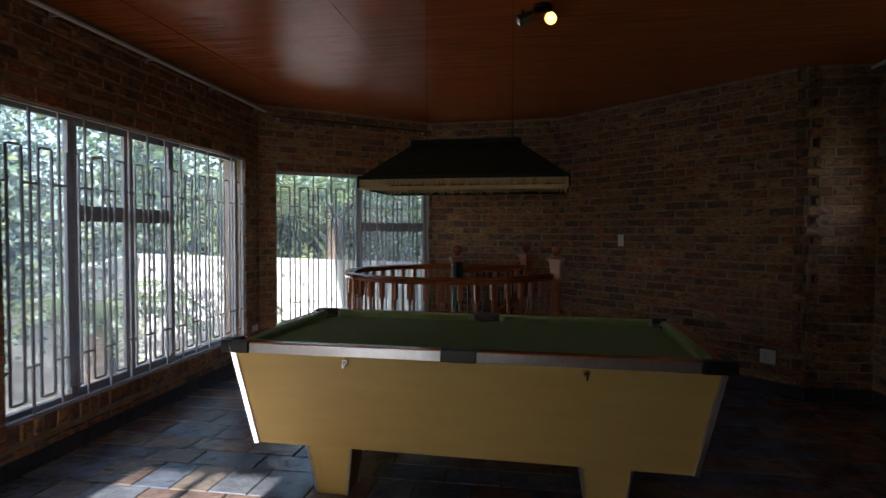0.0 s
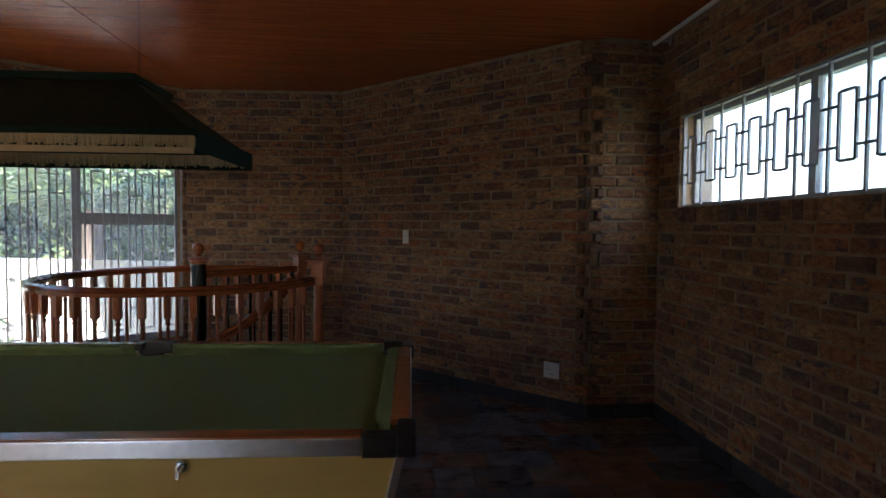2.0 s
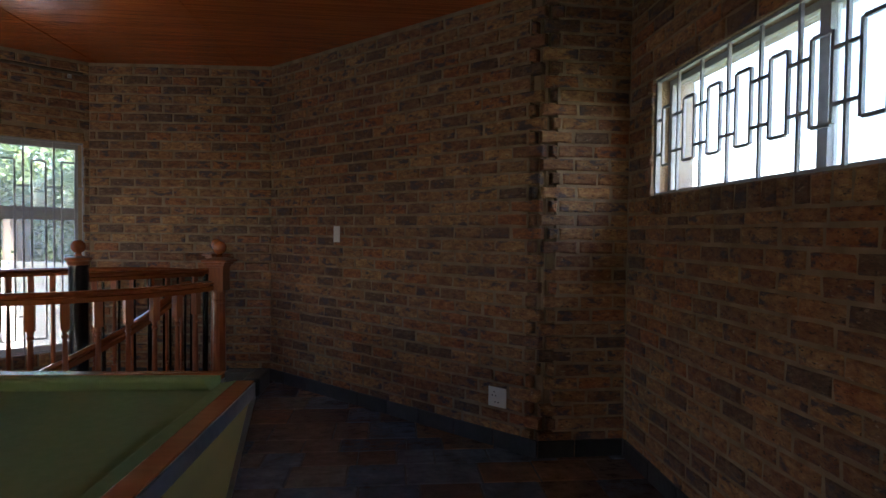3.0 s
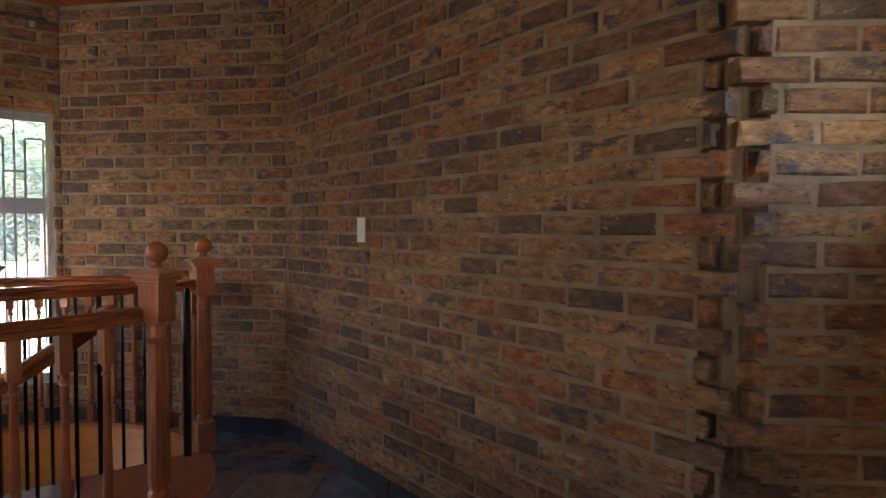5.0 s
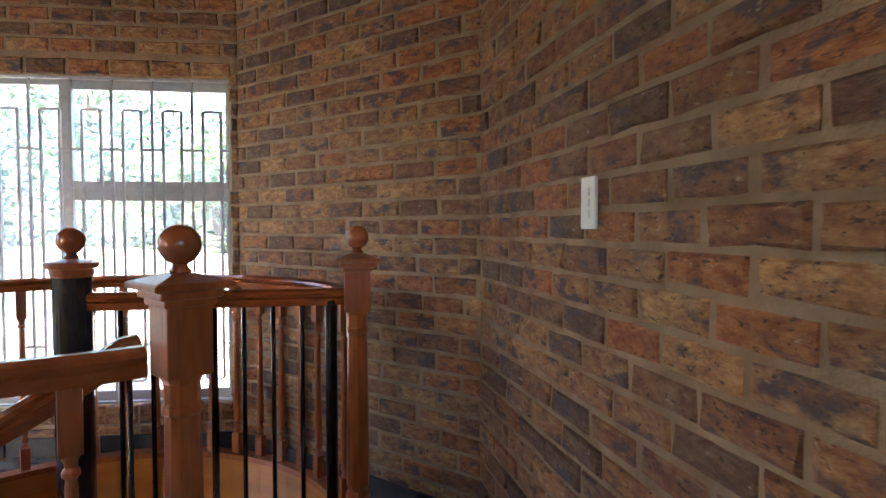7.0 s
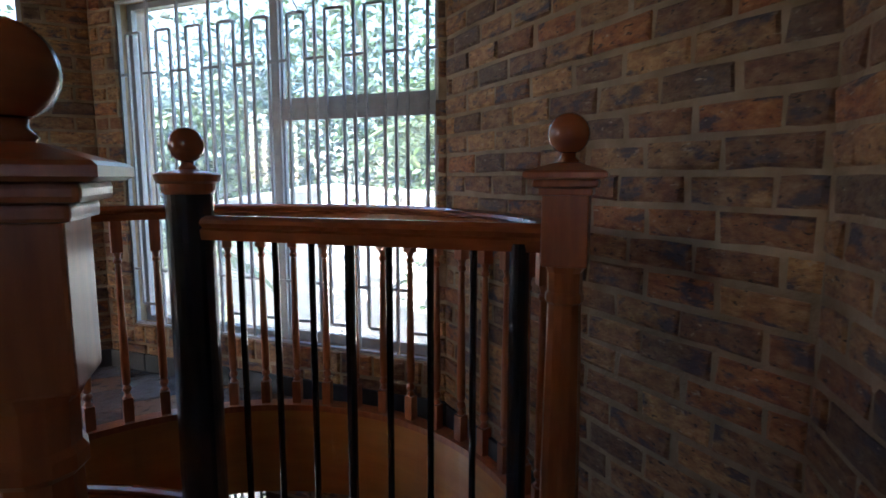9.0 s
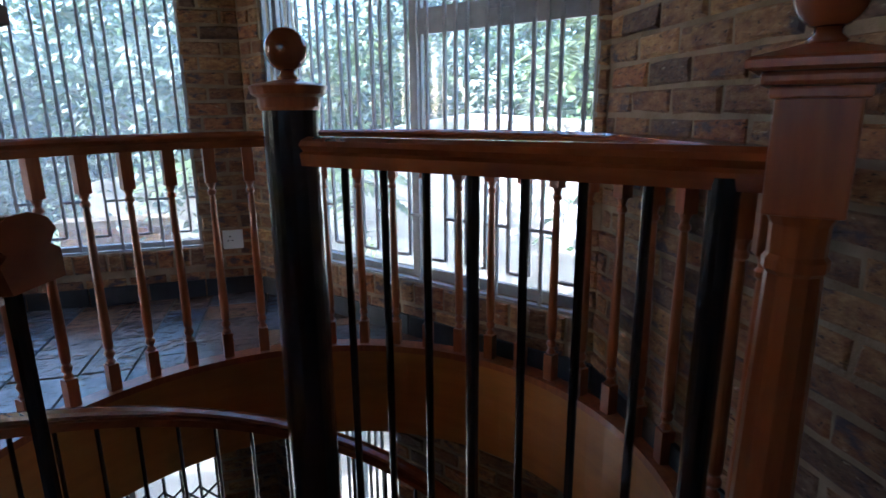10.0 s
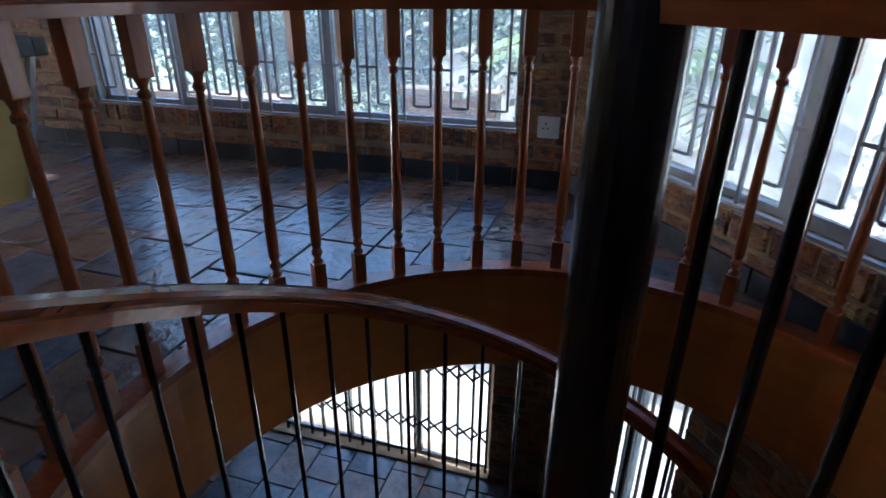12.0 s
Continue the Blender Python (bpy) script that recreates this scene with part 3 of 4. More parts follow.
def steel_window(name, seg, op, mullions, transoms, label, grille=None, inset=-0.10):
    """Steel frame with panes in an opening; the burglar bars stand on its room side."""
    m, _ = wall_frame(*seg)
    win = new(name)
    win.matrix_basis = m
    tagged(win, label, "window", kind="structure")
    u0, u1, z0, z1 = op
    f, d = 0.03, 0.035
    y = inset
    bm = bmesh.new()
    box(bm, u0, u1, y - d, y, z0, z0 + f)
    box(bm, u0, u1, y - d, y, z1 - f, z1)
    box(bm, u0, u0 + f, y - d + 0.001, y - 0.001, z0 + f, z1 - f)
    box(bm, u1 - f, u1, y - d + 0.001, y - 0.001, z0 + f, z1 - f)
    part("window_frame", bm, M_STEEL, win)
    cols = [u0 + f, *mullions, u1 - f]
    for u in mullions:
        bm = bmesh.new()
        box(bm, u - 0.024, u + 0.024, y - d, y + 0.004, z0 + f, z1 - f)
        part("mullion", bm, M_STEEL, win)
    for i, (a, b) in enumerate(zip(cols, cols[1:])):
        a2, b2 = a + (0.024 if i else 0), b - (0.024 if i < len(cols) - 2 else 0)
        rows = [z0 + f, *[z for k, z in transoms if k == i], z1 - f]
        for z in rows[1:-1]:
            bm = bmesh.new()
            box(bm, a2, b2, y - d + 0.002, y + 0.006, z - 0.03, z + 0.03)
            part("transom", bm, M_STEEL, win)
        for j, (c, e) in enumerate(zip(rows, rows[1:])):
            c2, e2 = c + (0.03 if j else 0), e - (0.03 if j < len(rows) - 2 else 0)
            bm = bmesh.new()
            box(bm, a2, b2, y - 0.022, y - 0.018, c2, e2)
            pane = part("pane", bm, M_GLASS, win)
            pane.visible_shadow = False
            if len(rows) > 2:
                bm = bmesh.new()
                box(bm, a2, a2 + 0.022, y - 0.012, y + 0.008, c2, e2)
                box(bm, b2 - 0.022, b2, y - 0.012, y + 0.008, c2, e2)
                box(bm, a2 + 0.022, b2 - 0.022, y - 0.012, y + 0.008, c2, c2 + 0.022)
                box(bm, a2 + 0.022, b2 - 0.022, y - 0.012, y + 0.008, e2 - 0.022, e2)
                part("casement", bm, M_STEEL, win)
        if len(rows) > 2:
            bm = bmesh.new()
            zc = rows[1]
            box(bm, (a2 + b2) / 2 - 0.07, (a2 + b2) / 2 + 0.07, y + 0.008, y + 0.02, zc + 0.012, zc + 0.022)
            box(bm, (a2 + b2) / 2 - 0.012, (a2 + b2) / 2 + 0.012, y + 0.008, y + 0.03, zc + 0.022, zc + 0.04)
            part("stay", bm, M_BAR, win, "dark window stay")
    if grille:
        bm = bmesh.new()
        box(bm, u0, u0 + 0.012, y + 0.05, y + 0.074, z0 + 0.012, z1 - 0.012)
        box(bm, u1 - 0.012, u1, y + 0.05, y + 0.074, z0 + 0.012, z1 - 0.012)
        box(bm, u0, u1, y + 0.05, y + 0.074, z0, z0 + 0.012)
        box(bm, u0, u1, y + 0.05, y + 0.074, z1 - 0.012, z1)
        part("grille_frame", bm, M_BAR, win)
        bar_grille(win, u0 + 0.006, u1 - 0.006, z0 + 0.012, z1 - 0.012, *grille, depth=y + 0.062)
    return win


uW, uNW, uE = OPEN_W[0], OPEN_NW[0], OPEN_E[0]
steel_window("window_1", W_W, uW, [1.37, 1.89, 2.42], [(1, 1.47), (2, 1.47)],
             "wide grey steel window with painted burglar bars", (0.38, 1.84, 0.575, 1.63, 0.215))
steel_window("window_2", W_NW, uNW, [0.93], [(0, 1.412)],
             "tall grey steel window with burglar bars beside the stair well", (0.38, 1.84, 0.575, 1.63, 0.215))
steel_window("window_3", W_E, uE, [uE[1] - 1.09, uE[1] - 1.90], [],
             "high narrow steel window with patterned burglar bars", (1.66, 1.96, 1.72, 1.90, 0.21))
steel_window("window_4", W_S, OPEN_S[0], [0.61], [], "tall glazed window in the rear wall")
steel_window("window_5", W_NW, LOW_NW[0], [1.4], [], "lower storey steel window with bars", (LOW + 0.45, LOW + 1.8, LOW + 0.7, LOW + 1.6, 0.17))


def sliding_door():
    """Glazed lower doors behind a folding trellis gate."""
    u0, u1, z0, z1 = LOW_W[0]
    win = steel_window("door_1", W_W, LOW_W[0], [u0 + 0.55, u0 + 1.1, u0 + 1.65], [], "glazed lower doors behind a folding security gate")
    win["category"] = "door"
    y = -0.045
    n = 22
    p = (u1 - u0 - 0.06) / n
    for i in range(n + 1):
        u = u0 + 0.03 + i * p
        bm = bmesh.new()
        box(bm, u - 0.008, u + 0.008, y - 0.012, y + 0.012, z0 + 0.02, z1 - 0.02)
        part("gate_bar", bm, M_BLACK, win)
    for zc in (z0 + 0.35, z0 + 0.85, z0 + 1.35, z0 + 1.75):
        bm = bmesh.new()
        for i in range(n):
            u = u0 + 0.03 + i * p
            for s_ in (1, -1):
                sweep(bm, [(u, y + 0.014 * s_, zc - 0.05 * s_), (u + p, y + 0.014 * s_, zc + 0.05 * s_)], [(-0.003, -0.007), (0.003, -0.007), (0.003, 0.007), (-0.003, 0.007)])
        part("lattice", bm, M_BLACK, win)


sliding_door()


# curtain rails under the ceiling
def curtain_rail(seg, u0, u1, z, material=None, label="painted metal curtain rail on brackets high on the brick wall"):
    m, _ = wall_frame(*seg)
    rail = thing("curtain_rail", m, label, "curtain rail", "curtain rails")
    bm = bmesh.new()
    rot = Matrix.Translation((u0, 0.075, z)) @ pose(0, 0, 0, 0, 90, 0)
    lathe(bm, [(0.014, 0), (0.014, u1 - u0)], 10, rot)
    part("rod", bm, material or M_WHITE, rail, smooth=False)
    k = max(2, int((u1 - u0) / 0.9) + 1)
    for i in range(k):
        u = u0 + 0.08 + (u1 - u0 - 0.16) * i / (k - 1)
        bm = bmesh.new()
        box(bm, u - 0.008, u + 0.008, -0.002, 0.078, z - 0.006, z + 0.006)
        box(bm, u - 0.015, u + 0.015, -0.004, 0.004, z - 0.03, z + 0.03)
        part("bracket", bm, M_BAR, rail)


curtain_rail(W_W, 0.0, 3.6, 2.62)
curtain_rail(W_NW, 0.06, L_NW - 0.12, 2.57, M_BARK, "dark wooden curtain rail on brackets high on the brick wall")
curtain_rail(W_E, 3.4, YR - YS - 0.03, 2.66)


# ---------------------------------------------------------------- stair well
A0, A1 = A_C, A_B + 360
RAIL_TOP = 0.96
HAND = [(-0.030, -0.055), (0.030, -0.055), (0.034, -0.030), (0.024, -0.024), (0.036, -0.012), (0.030, -0.002), (0.012, 0.006),
        (-0.012, 0.006), (-0.030, -0.002), (-0.036, -0.012), (-0.024, -0.024), (-0.034, -0.030)]


def polar(r, a, z=0.0, rot=0.0):
    return pose(OX + r * math.cos(radians(a)), OY + r * math.sin(radians(a)), z, 0, 0, a + rot)


bm = bmesh.new()
ring_band(bm, OX, OY, RW - 0.007, RW + 0.019, -0.42, -0.001, A0 - 2, A1 + 2)
fascia = part("fascia", bm, M_FASCIA)
tagged(fascia, "curved varnished plywood band lining the stair well", "fascia", kind="structure")
bm = bmesh.new()
ring_band(bm, OX, OY, RW - 0.04, RW + 0.033, 0.0, 0.028, A0, A1)
kerb = tagged(part("kerb", bm, M_WOOD), "varnished wooden kerb ring round the stair well", "trim", kind="structure")

balustrade = thing("balustrade", Matrix.Translation((OX, OY, 0.028)), "curved varnished wooden balustrade with turned balusters round the stair well", "balustrade")
bm = bmesh.new()
sweep(bm, [(x - OX, y - OY, z - 0.028) for x, y, z in arc(OX, OY, RW, A0 + 3.5, A1 - 3.5, RAIL_TOP, n=90)], HAND)
part("handrail", bm, M_WOODH, balustrade, smooth=False)


def square_turned(bm, blocks, turned):
    for w_, z0, z1 in blocks:
        box(bm, -w_ / 2, w_ / 2, -w_ / 2, w_ / 2, z0, z1, bevel=0.002)
    lathe(bm, turned, 12)
    return bm


BH = RAIL_TOP - 0.055 - 0.028
bm = square_turned(bmesh.new(), [(0.040, 0.0, 0.105), (0.042, BH - 0.135, BH)],
                   [(0.012, 0.104), (0.0185, 0.112), (0.012, 0.122), (0.011, 0.128), (0.018, 0.140), (0.0185, 0.150), (0.012, 0.162), (0.0165, 0.172),
                    (0.0175, 0.24), (0.0150, 0.45), (0.0115, BH - 0.20), (0.010, BH - 0.185), (0.0165, BH - 0.178), (0.0165, BH - 0.168), (0.011, BH - 0.160),
                    (0.0125, BH - 0.150), (0.0195, BH - 0.134)])
bal_mesh = finish(bm, "baluster", M_WOOD)
NB = 37
for i in range(NB):
    a = 51.0 + 8.0 * i
    b = new("baluster", bal_mesh)
    b.parent = balustrade
    b.matrix_basis = Matrix.Translation((-OX, -OY, 0)) @ polar(RW, a)


def ball_top(parent, z, r, material, name="ball"):
    bm = bmesh.new()
    prof = [(0.020, z), (0.024, z + 0.006), (0.016, z + 0.014), (0.016, z + 0.022)]
    zc = z + 0.018 + r
    for k in range(1, 12):
        t = math.pi * (k / 12) - math.pi / 2
        prof.append((max(r * math.cos(t), 0.002), zc + r * math.sin(t)))
    lathe(bm, prof, 20)
    part(name, bm, material, parent, smooth=True)


def newel(a, r, label, tall=1.0):
    n = thing("newel_post", polar(r, a, 0.0) @ Matrix.Diagonal((1, 1, tall, 1)), label, "newel post", "newel posts")
    bm = square_turned(bmesh.new(), [(0.094, 0.0, 0.17)],
                       [(0.0336, 0.165), (0.0454, 0.185), (0.0454, 0.20), (0.0353, 0.215), (0.0420, 0.235), (0.0441, 0.30), (0.0412, 0.55), (0.0370, 0.800),
                        (0.0361, 0.815), (0.0420, 0.822), (0.0420, 0.836), (0.0370, 0.843), (0.0378, 0.885), (0.0470, 0.902)])
    part("post", bm, M_WOOD, n, smooth=False)
    bm = box(bmesh.new(), -0.048, 0.048, -0.048, 0.048, 0.900, 1.072, bevel=0.004)
    part("block", bm, M_WOOD, n)
    bm = box(bmesh.new(), -0.055, 0.055, -0.055, 0.055, 1.050, 1.066, bevel=0.004)
    part("collar", bm, M_WOOD, n)
    bm = box(bmesh.new(), -0.066, 0.066, -0.066, 0.066, 1.066, 1.084, bevel=0.006)
    part("moulding", bm, M_WOOD, n)
    bm = bmesh.new()
    rows = [[bm.verts.new((x * w_, y * w_, z)) for x, y in ((-1, -1), (1, -1), (1, 1), (-1, 1))]
            for w_, z in ((0.076, 1.084), (0.083, 1.088), (0.083, 1.097), (0.078, 1.101), (0.026, 1.117))]
    for lo_, hi_ in zip(rows, rows[1:]):
        for k in range(4):
            bm.faces.new((lo_[k], lo_[(k + 1) % 4], hi_[(k + 1) % 4], hi_[k]))
    bm.faces.new(rows[-1]), bm.faces.new(list(reversed(rows[0])))
    part("cap", bm, M_WOOD, n)
    ball_top(n, 1.116, 0.044, M_WOODH)
    return n


newel(A_B, RW + 0.035, "varnished wooden newel post with a ball top at the stair head")
newel(A_C, RW + 0.004, "varnished wooden newel post with a ball top beside the brick wall")

# spiral stair
RISE, STEP, A_S = 0.183, 27.5, -13.6
spiral = thing("spiral_stair", Matrix.Translation((PX, PY, LOW)), "spiral stair with black steel pole, wooden handrail and thin balusters", "staircase")
bm = bmesh.new()
lathe(bm, [(0.06, 0.0), (0.06, -LOW + 1.045)], 28)
part("pole", bm, M_BLACK, spiral, "glossy black steel pole", smooth=False)
bm = bmesh.new()
lathe(bm, [(0.062, -LOW + 1.043), (0.066, -LOW + 1.050), (0.068, -LOW + 1.070), (0.080, -LOW + 1.077), (0.084, -LOW + 1.093), (0.075, -LOW + 1.097), (0.02, -LOW + 1.107)], 28)
part("pole_cap", bm, M_WOOD, spiral, "round wooden cap")
ball_top(spiral, -LOW + 1.105, 0.046, M_WOODH)


def tread_mesh(a0, a1, r0, r1, th=0.045, n=8):
    bm = bmesh.new()
    ring_band(bm, 0, 0, r0, r1, -th, 0.0, a0, a1, n)
    return finish(bm, "tread", M_WOOD)


landing = part("landing", tread_mesh(A_B - 0.5, A_C + 0.5, 0.055, RW + 0.019, 0.05, 12), M_WOOD, spiral, m=Matrix.Translation((OX - PX, OY - PY, -LOW)))
tread = tread_mesh(-STEP - 2.0, 0, 0.055, 0.85)
bm = bmesh.new()
lathe(bm, [(0.007, 0), (0.007, 1)], 8)
rod_mesh = finish(bm, "rod", M_BLACK)
rail_z = lambda th: min(0.955, 0.930 - 0.0069 * th + 0.06 * math.exp(-max(th - 2, 0) / 19))
NT = 12
for i in range(NT):
    t = new("tread", tread)
    t.parent = spiral
    t.matrix_basis = Matrix.Translation((0, 0, -LOW - RISE * (i + 1))) @ pose(0, 0, 0, 0, 0, A_S - STEP * i)
    for f in (0.12, 0.45, 0.79):
        th = STEP * (i + f)
        zt = -RISE * (i + 1)
        h = rail_z(th) - 0.05 - zt
        r = new("rod", rod_mesh)
        r.parent = spiral
        r.matrix_basis = Matrix.Translation((0, 0, -LOW + zt)) @ Matrix.Translation((0.82 * math.cos(radians(A_S - th)), 0.82 * math.sin(radians(A_S - th)), 0)) @ Matrix.Diagonal((1, 1, h, 1))
bm = bmesh.new()
pts = []
for k in range(121):
    th = 2 + (STEP * NT - 4) * k / 120
    pts.append((0.82 * math.cos(radians(A_S - th)), 0.82 * math.sin(radians(A_S - th)), -LOW + rail_z(max(th, 0))))
sweep(bm, pts, HAND)
part("spiral_handrail", bm, M_WOODH, spiral, "varnished wooden handrail winding down")
for a, r, h in ((42.3, 0.875, 0.945),):
    bm = bmesh.new()
    lathe(bm, [(0.022, 0.0), (0.022, h + 0.4)], 16, Matrix.Translation((r * math.cos(radians(a)), r * math.sin(radians(a)), -LOW - 0.4)))
    part("support_post", bm, M_BLACK, spiral)

# guard rail from the pole to the newel by the wall
guard = thing("guard_rail", pose(PX, PY, 0, 0, 0, 43.3), "straight wooden guard rail on thin black balusters at the stair head", "railing")
bm = bmesh.new()
sweep(bm, [(0.055, 0, RAIL_TOP + 0.022), (0.5, 0, RAIL_TOP + 0.022), (0.93, 0, RAIL_TOP + 0.022)], HAND)
part("handrail", bm, M_WOODH, guard)
for i in range(7):
    x = 0.15 + i * 0.103
    r = 0.013 if i == 3 else 0.0085
    bm = bmesh.new()
    lathe(bm, [(r, -0.02), (r, RAIL_TOP - 0.03)], 10, Matrix.Translation((x, 0, 0)))
    part("baluster", bm, M_BLACK, guard)


# ---------------------------------------------------------------- pool table
def pool_table():
    tb = thing("pool_table", pose(-0.657, 2.935, 0, 0, 0, -1.64), "coin-operated pool table with yellow cabinet, green baize and aluminium trim", "pool table")
    L, W, H = 2.405, 1.27, 0.80
    zt = H - 0.052
    zb, sl = 0.262, 0.102
    a, b = L / 2 - 0.035, W / 2 - 0.035
    # cabinet: four sloping panels
    def quadbox(bm, top, bot, th):
        """A slab from its outer top edge to its outer bottom edge, th thick towards the middle."""
        t0, t1, b0, b1 = (Vector(p) for p in (*top, *bot))
        n = (t1 - t0).cross(b0 - t0).normalized()
        if n.dot(Vector((t0.x + t1.x, t0.y + t1.y, 0))) > 0:
            n = -n
        vs = [bm.verts.new(p) for p in (t0, t1, b1, b0)] + [bm.verts.new(p + n * th) for p in (t0, t1, b1, b0)]
        for f in ((0, 1, 2, 3), (7, 6, 5, 4), (0, 4, 5, 1), (1, 5, 6, 2), (2, 6, 7, 3), (3, 7, 4, 0)):
            bm.faces.new([vs[k] for k in f])
        bmesh.ops.recalc_face_normals(bm, faces=bm.faces)
    a2, b2 = a - sl, b - 0.05
    cor_t = [(-a, -b, zt), (a, -b, zt), (a, b, zt), (-a, b, zt)]
    cor_b = [(-a2, -b2, zb), (a2, -b2, zb), (a2, b2, zb), (-a2, b2, zb)]
    for k in range(4):
        bm = bmesh.new()
        quadbox(bm, (cor_t[k], cor_t[(k + 1) % 4]), (cor_b[k], cor_b[(k + 1) % 4]), 0.018)
        part("side_panel", bm, M_YELLOW, tb)
        bm = bmesh.new()
        o = Vector((1.004, 1.007, 1))
        sweep(bm, [Vector(cor_b[k]) * o, Vector(cor_t[k]) * o], [(-0.011, -0.011), (0.011, -0.011), (0.011, 0.011), (-0.011, 0.011)], up=Vector((1, 0.2, 0)))
        part("corner_trim", bm, M_ALU, tb, "aluminium corner strip")
    bm = box(bmesh.new(), -a2 + 0.01, a2 - 0.01, -b2 + 0.01, b2 - 0.01, zb, zb + 0.015)
    part("base_board", bm, M_PLASTIC, tb)
    # legs, tapering down
    for sx in (-1, 1):
        for sy in (-1, 1):
            bm = bmesh.new()
            cx, cy = sx * (a2 - 0.385), sy * (b2 - 0.13)
            vs = []
            for z, w_ in ((zb, 0.118), (0.0, 0.080)):
                vs.append([bm.verts.new((cx + x * w_, cy + y * w_, z)) for x, y in ((-1, -1), (1, -1), (1, 1), (-1, 1))])
            for k in range(4):
                bm.faces.new((vs[0][k], vs[0][(k + 1) % 4], vs[1][(k + 1) % 4], vs[1][k]))
            bm.faces.new(vs[0]), bm.faces.new(vs[1])
            bmesh.ops.recalc_face_normals(bm, faces=bm.faces)
            leg = part("leg", bm, M_YELLOW, tb)
            for x, y in ((-1, -1), (1, -1), (1, 1), (-1, 1)):
                bm = bmesh.new()
                sweep(bm, [(cx + x * 0.081, cy + y * 0.081, 0.002), (cx + x * 0.119, cy + y * 0.119, zb - 0.002)],
                      [(-0.006, -0.006), (0.006, -0.006), (0.006, 0.006), (-0.006, 0.006)], up=Vector((1, 0.2, 0)))
                part("leg_trim", bm, M_ALU, leg)
    # bed, left uncut; black discs laid on it paint the shade of six pockets
    zc = H - 0.042
    rl = 0.105
    bm = box(bmesh.new(), -L / 2 + rl, L / 2 - rl, -W / 2 + rl, W / 2 - rl, zc - 0.02, zc)
    part("playing_bed", bm, M_BAIZE, tb, "green baize playing bed")
    # rails: veneered top, aluminium face, cushion
    def rail(x0, x1, y, sy, along):
        def P(u, v):
            return (u, v) if along == "x" else (v, u)
        o, i = y, y - sy * 0.098
        for nm, v0, v1, z0, z1, mt, lb in (("rail_top", o - sy * 0.004, o - sy * 0.062, H - 0.02, H, M_RAILTOP, "orange varnished rail"),
                                       ("rail_face", o, o - sy * 0.012, H - 0.054, H - 0.006, M_ALU, "aluminium rail face")):
            bm = bmesh.new()
            (ax, ay), (bx, by) = P(x0, v0), P(x1, v1)
            box(bm, min(ax, bx), max(ax, bx), min(ay, by), max(ay, by), z0, z1, bevel=0.003)
            part(nm, bm, mt, tb, lb)
        bm = bmesh.new()
        prof = [(0.062, H - 0.052), (0.062, H - 0.001), (0.098, H + 0.001), (0.108, H - 0.006), (0.108, H - 0.014), (0.094, H - 0.038), (0.094, H - 0.052)]
        c0, c1 = [], []
        for d, z in prof:
            ins = (d - 0.062) * 0.9
            for lst, u in ((c0, x0 + ins), (c1, x1 - ins)):
                x, yy = P(u, o - sy * d)
                lst.append(bm.verts.new((x, yy, z)))
        n = len(prof)
        for k in range(n):
            bm.faces.new((c0[k], c0[(k + 1) % n], c1[(k + 1) % n], c1[k]))
        bm.faces.new(c0), bm.faces.new(c1)
        bmesh.ops.recalc_face_normals(bm, faces=bm.faces)
        part("cushion", bm, M_BAIZE, tb, "green cloth cushion")
    for sy in (-1, 1):
        rail(-L / 2 + 0.135, -0.085, sy * W / 2, sy, "x")
        rail(0.085, L / 2 - 0.135, sy * W / 2, sy, "x")
    for sx in (-1, 1):
        rail(-W / 2 + 0.135, W / 2 - 0.135, sx * L / 2, sx, "y")
    # pocket castings
    def pocket(cx, cy, sx, sy, corner):
        bm = bmesh.new()
        if corner:
            x0, x1 = sorted((cx, cx - sx * 0.132))
            y0, y1 = sorted((cy, cy - sy * 0.132))
            e = 0.012
            for q in ((min(cx + sx * e, cx - sx * 0.04), max(cx + sx * e, cx - sx * 0.04), *sorted((cy + sy * e, cy - sy * 0.132))),
                      (*sorted((cx - sx * 0.04, cx - sx * 0.132)), *sorted((cy + sy * e, cy - sy * 0.04)))):
                box(bm, *q, H - 0.056, H + 0.004, bevel=0.006)
            hx, hy, hr = cx - sx * 0.085, cy - sy * 0.085, 0.052
        else:
            e = 0.008
            box(bm, cx - 0.085, cx + 0.085, *sorted((cy + sy * e, cy - sy * 0.03)), H - 0.056, H + 0.004, bevel=0.006)
            for s_ in (-1, 1):
                box(bm, *sorted((cx + s_ * 0.05, cx + s_ * 0.084)), *sorted((cy - sy * 0.03, cy - sy * 0.075)), H - 0.03, H + 0.003, bevel=0.004)
            hx, hy, hr = cx, cy - sy * 0.075, 0.05
        part("pocket_casting", bm, M_PLASTIC, tb, "black plastic pocket casting")
        # closed black disc on the bed, in place of a shaded hole
        bm = bmesh.new()
        lathe(bm, [(hr * 0.9, H - 0.058), (hr, H - 0.05), (hr, H - 0.036)], 20, Matrix.Translation((hx, hy, 0)))
        part("pocket", bm, M_PLASTIC, tb, "black disc painting the shade of a pocket hole")
    for sx in (-1, 1):
        for sy in (-1, 1):
            pocket(sx * L / 2, sy * W / 2, sx, sy, True)
    for sy in (-1, 1):
        pocket(0, sy * W / 2, 0, sy, False)
    # locks with a key tag
    for x in (-0.572, 0.588):
        m = Matrix.Translation((x, -b + 0.004, zt - 0.035)) @ pose(0, 0, 0, 90, 0, 0)
        bm = lathe(bmesh.new(), [(0.017, -0.006), (0.017, 0.010), (0.012, 0.015)], 16, m)
        lock = part("lock", bm, M_CHROME, tb, "small chrome lock")
        bm = bmesh.new()
        box(bm, x - 0.0015, x + 0.0015, -b - 0.026, -b - 0.008, zt - 0.041, zt - 0.029)
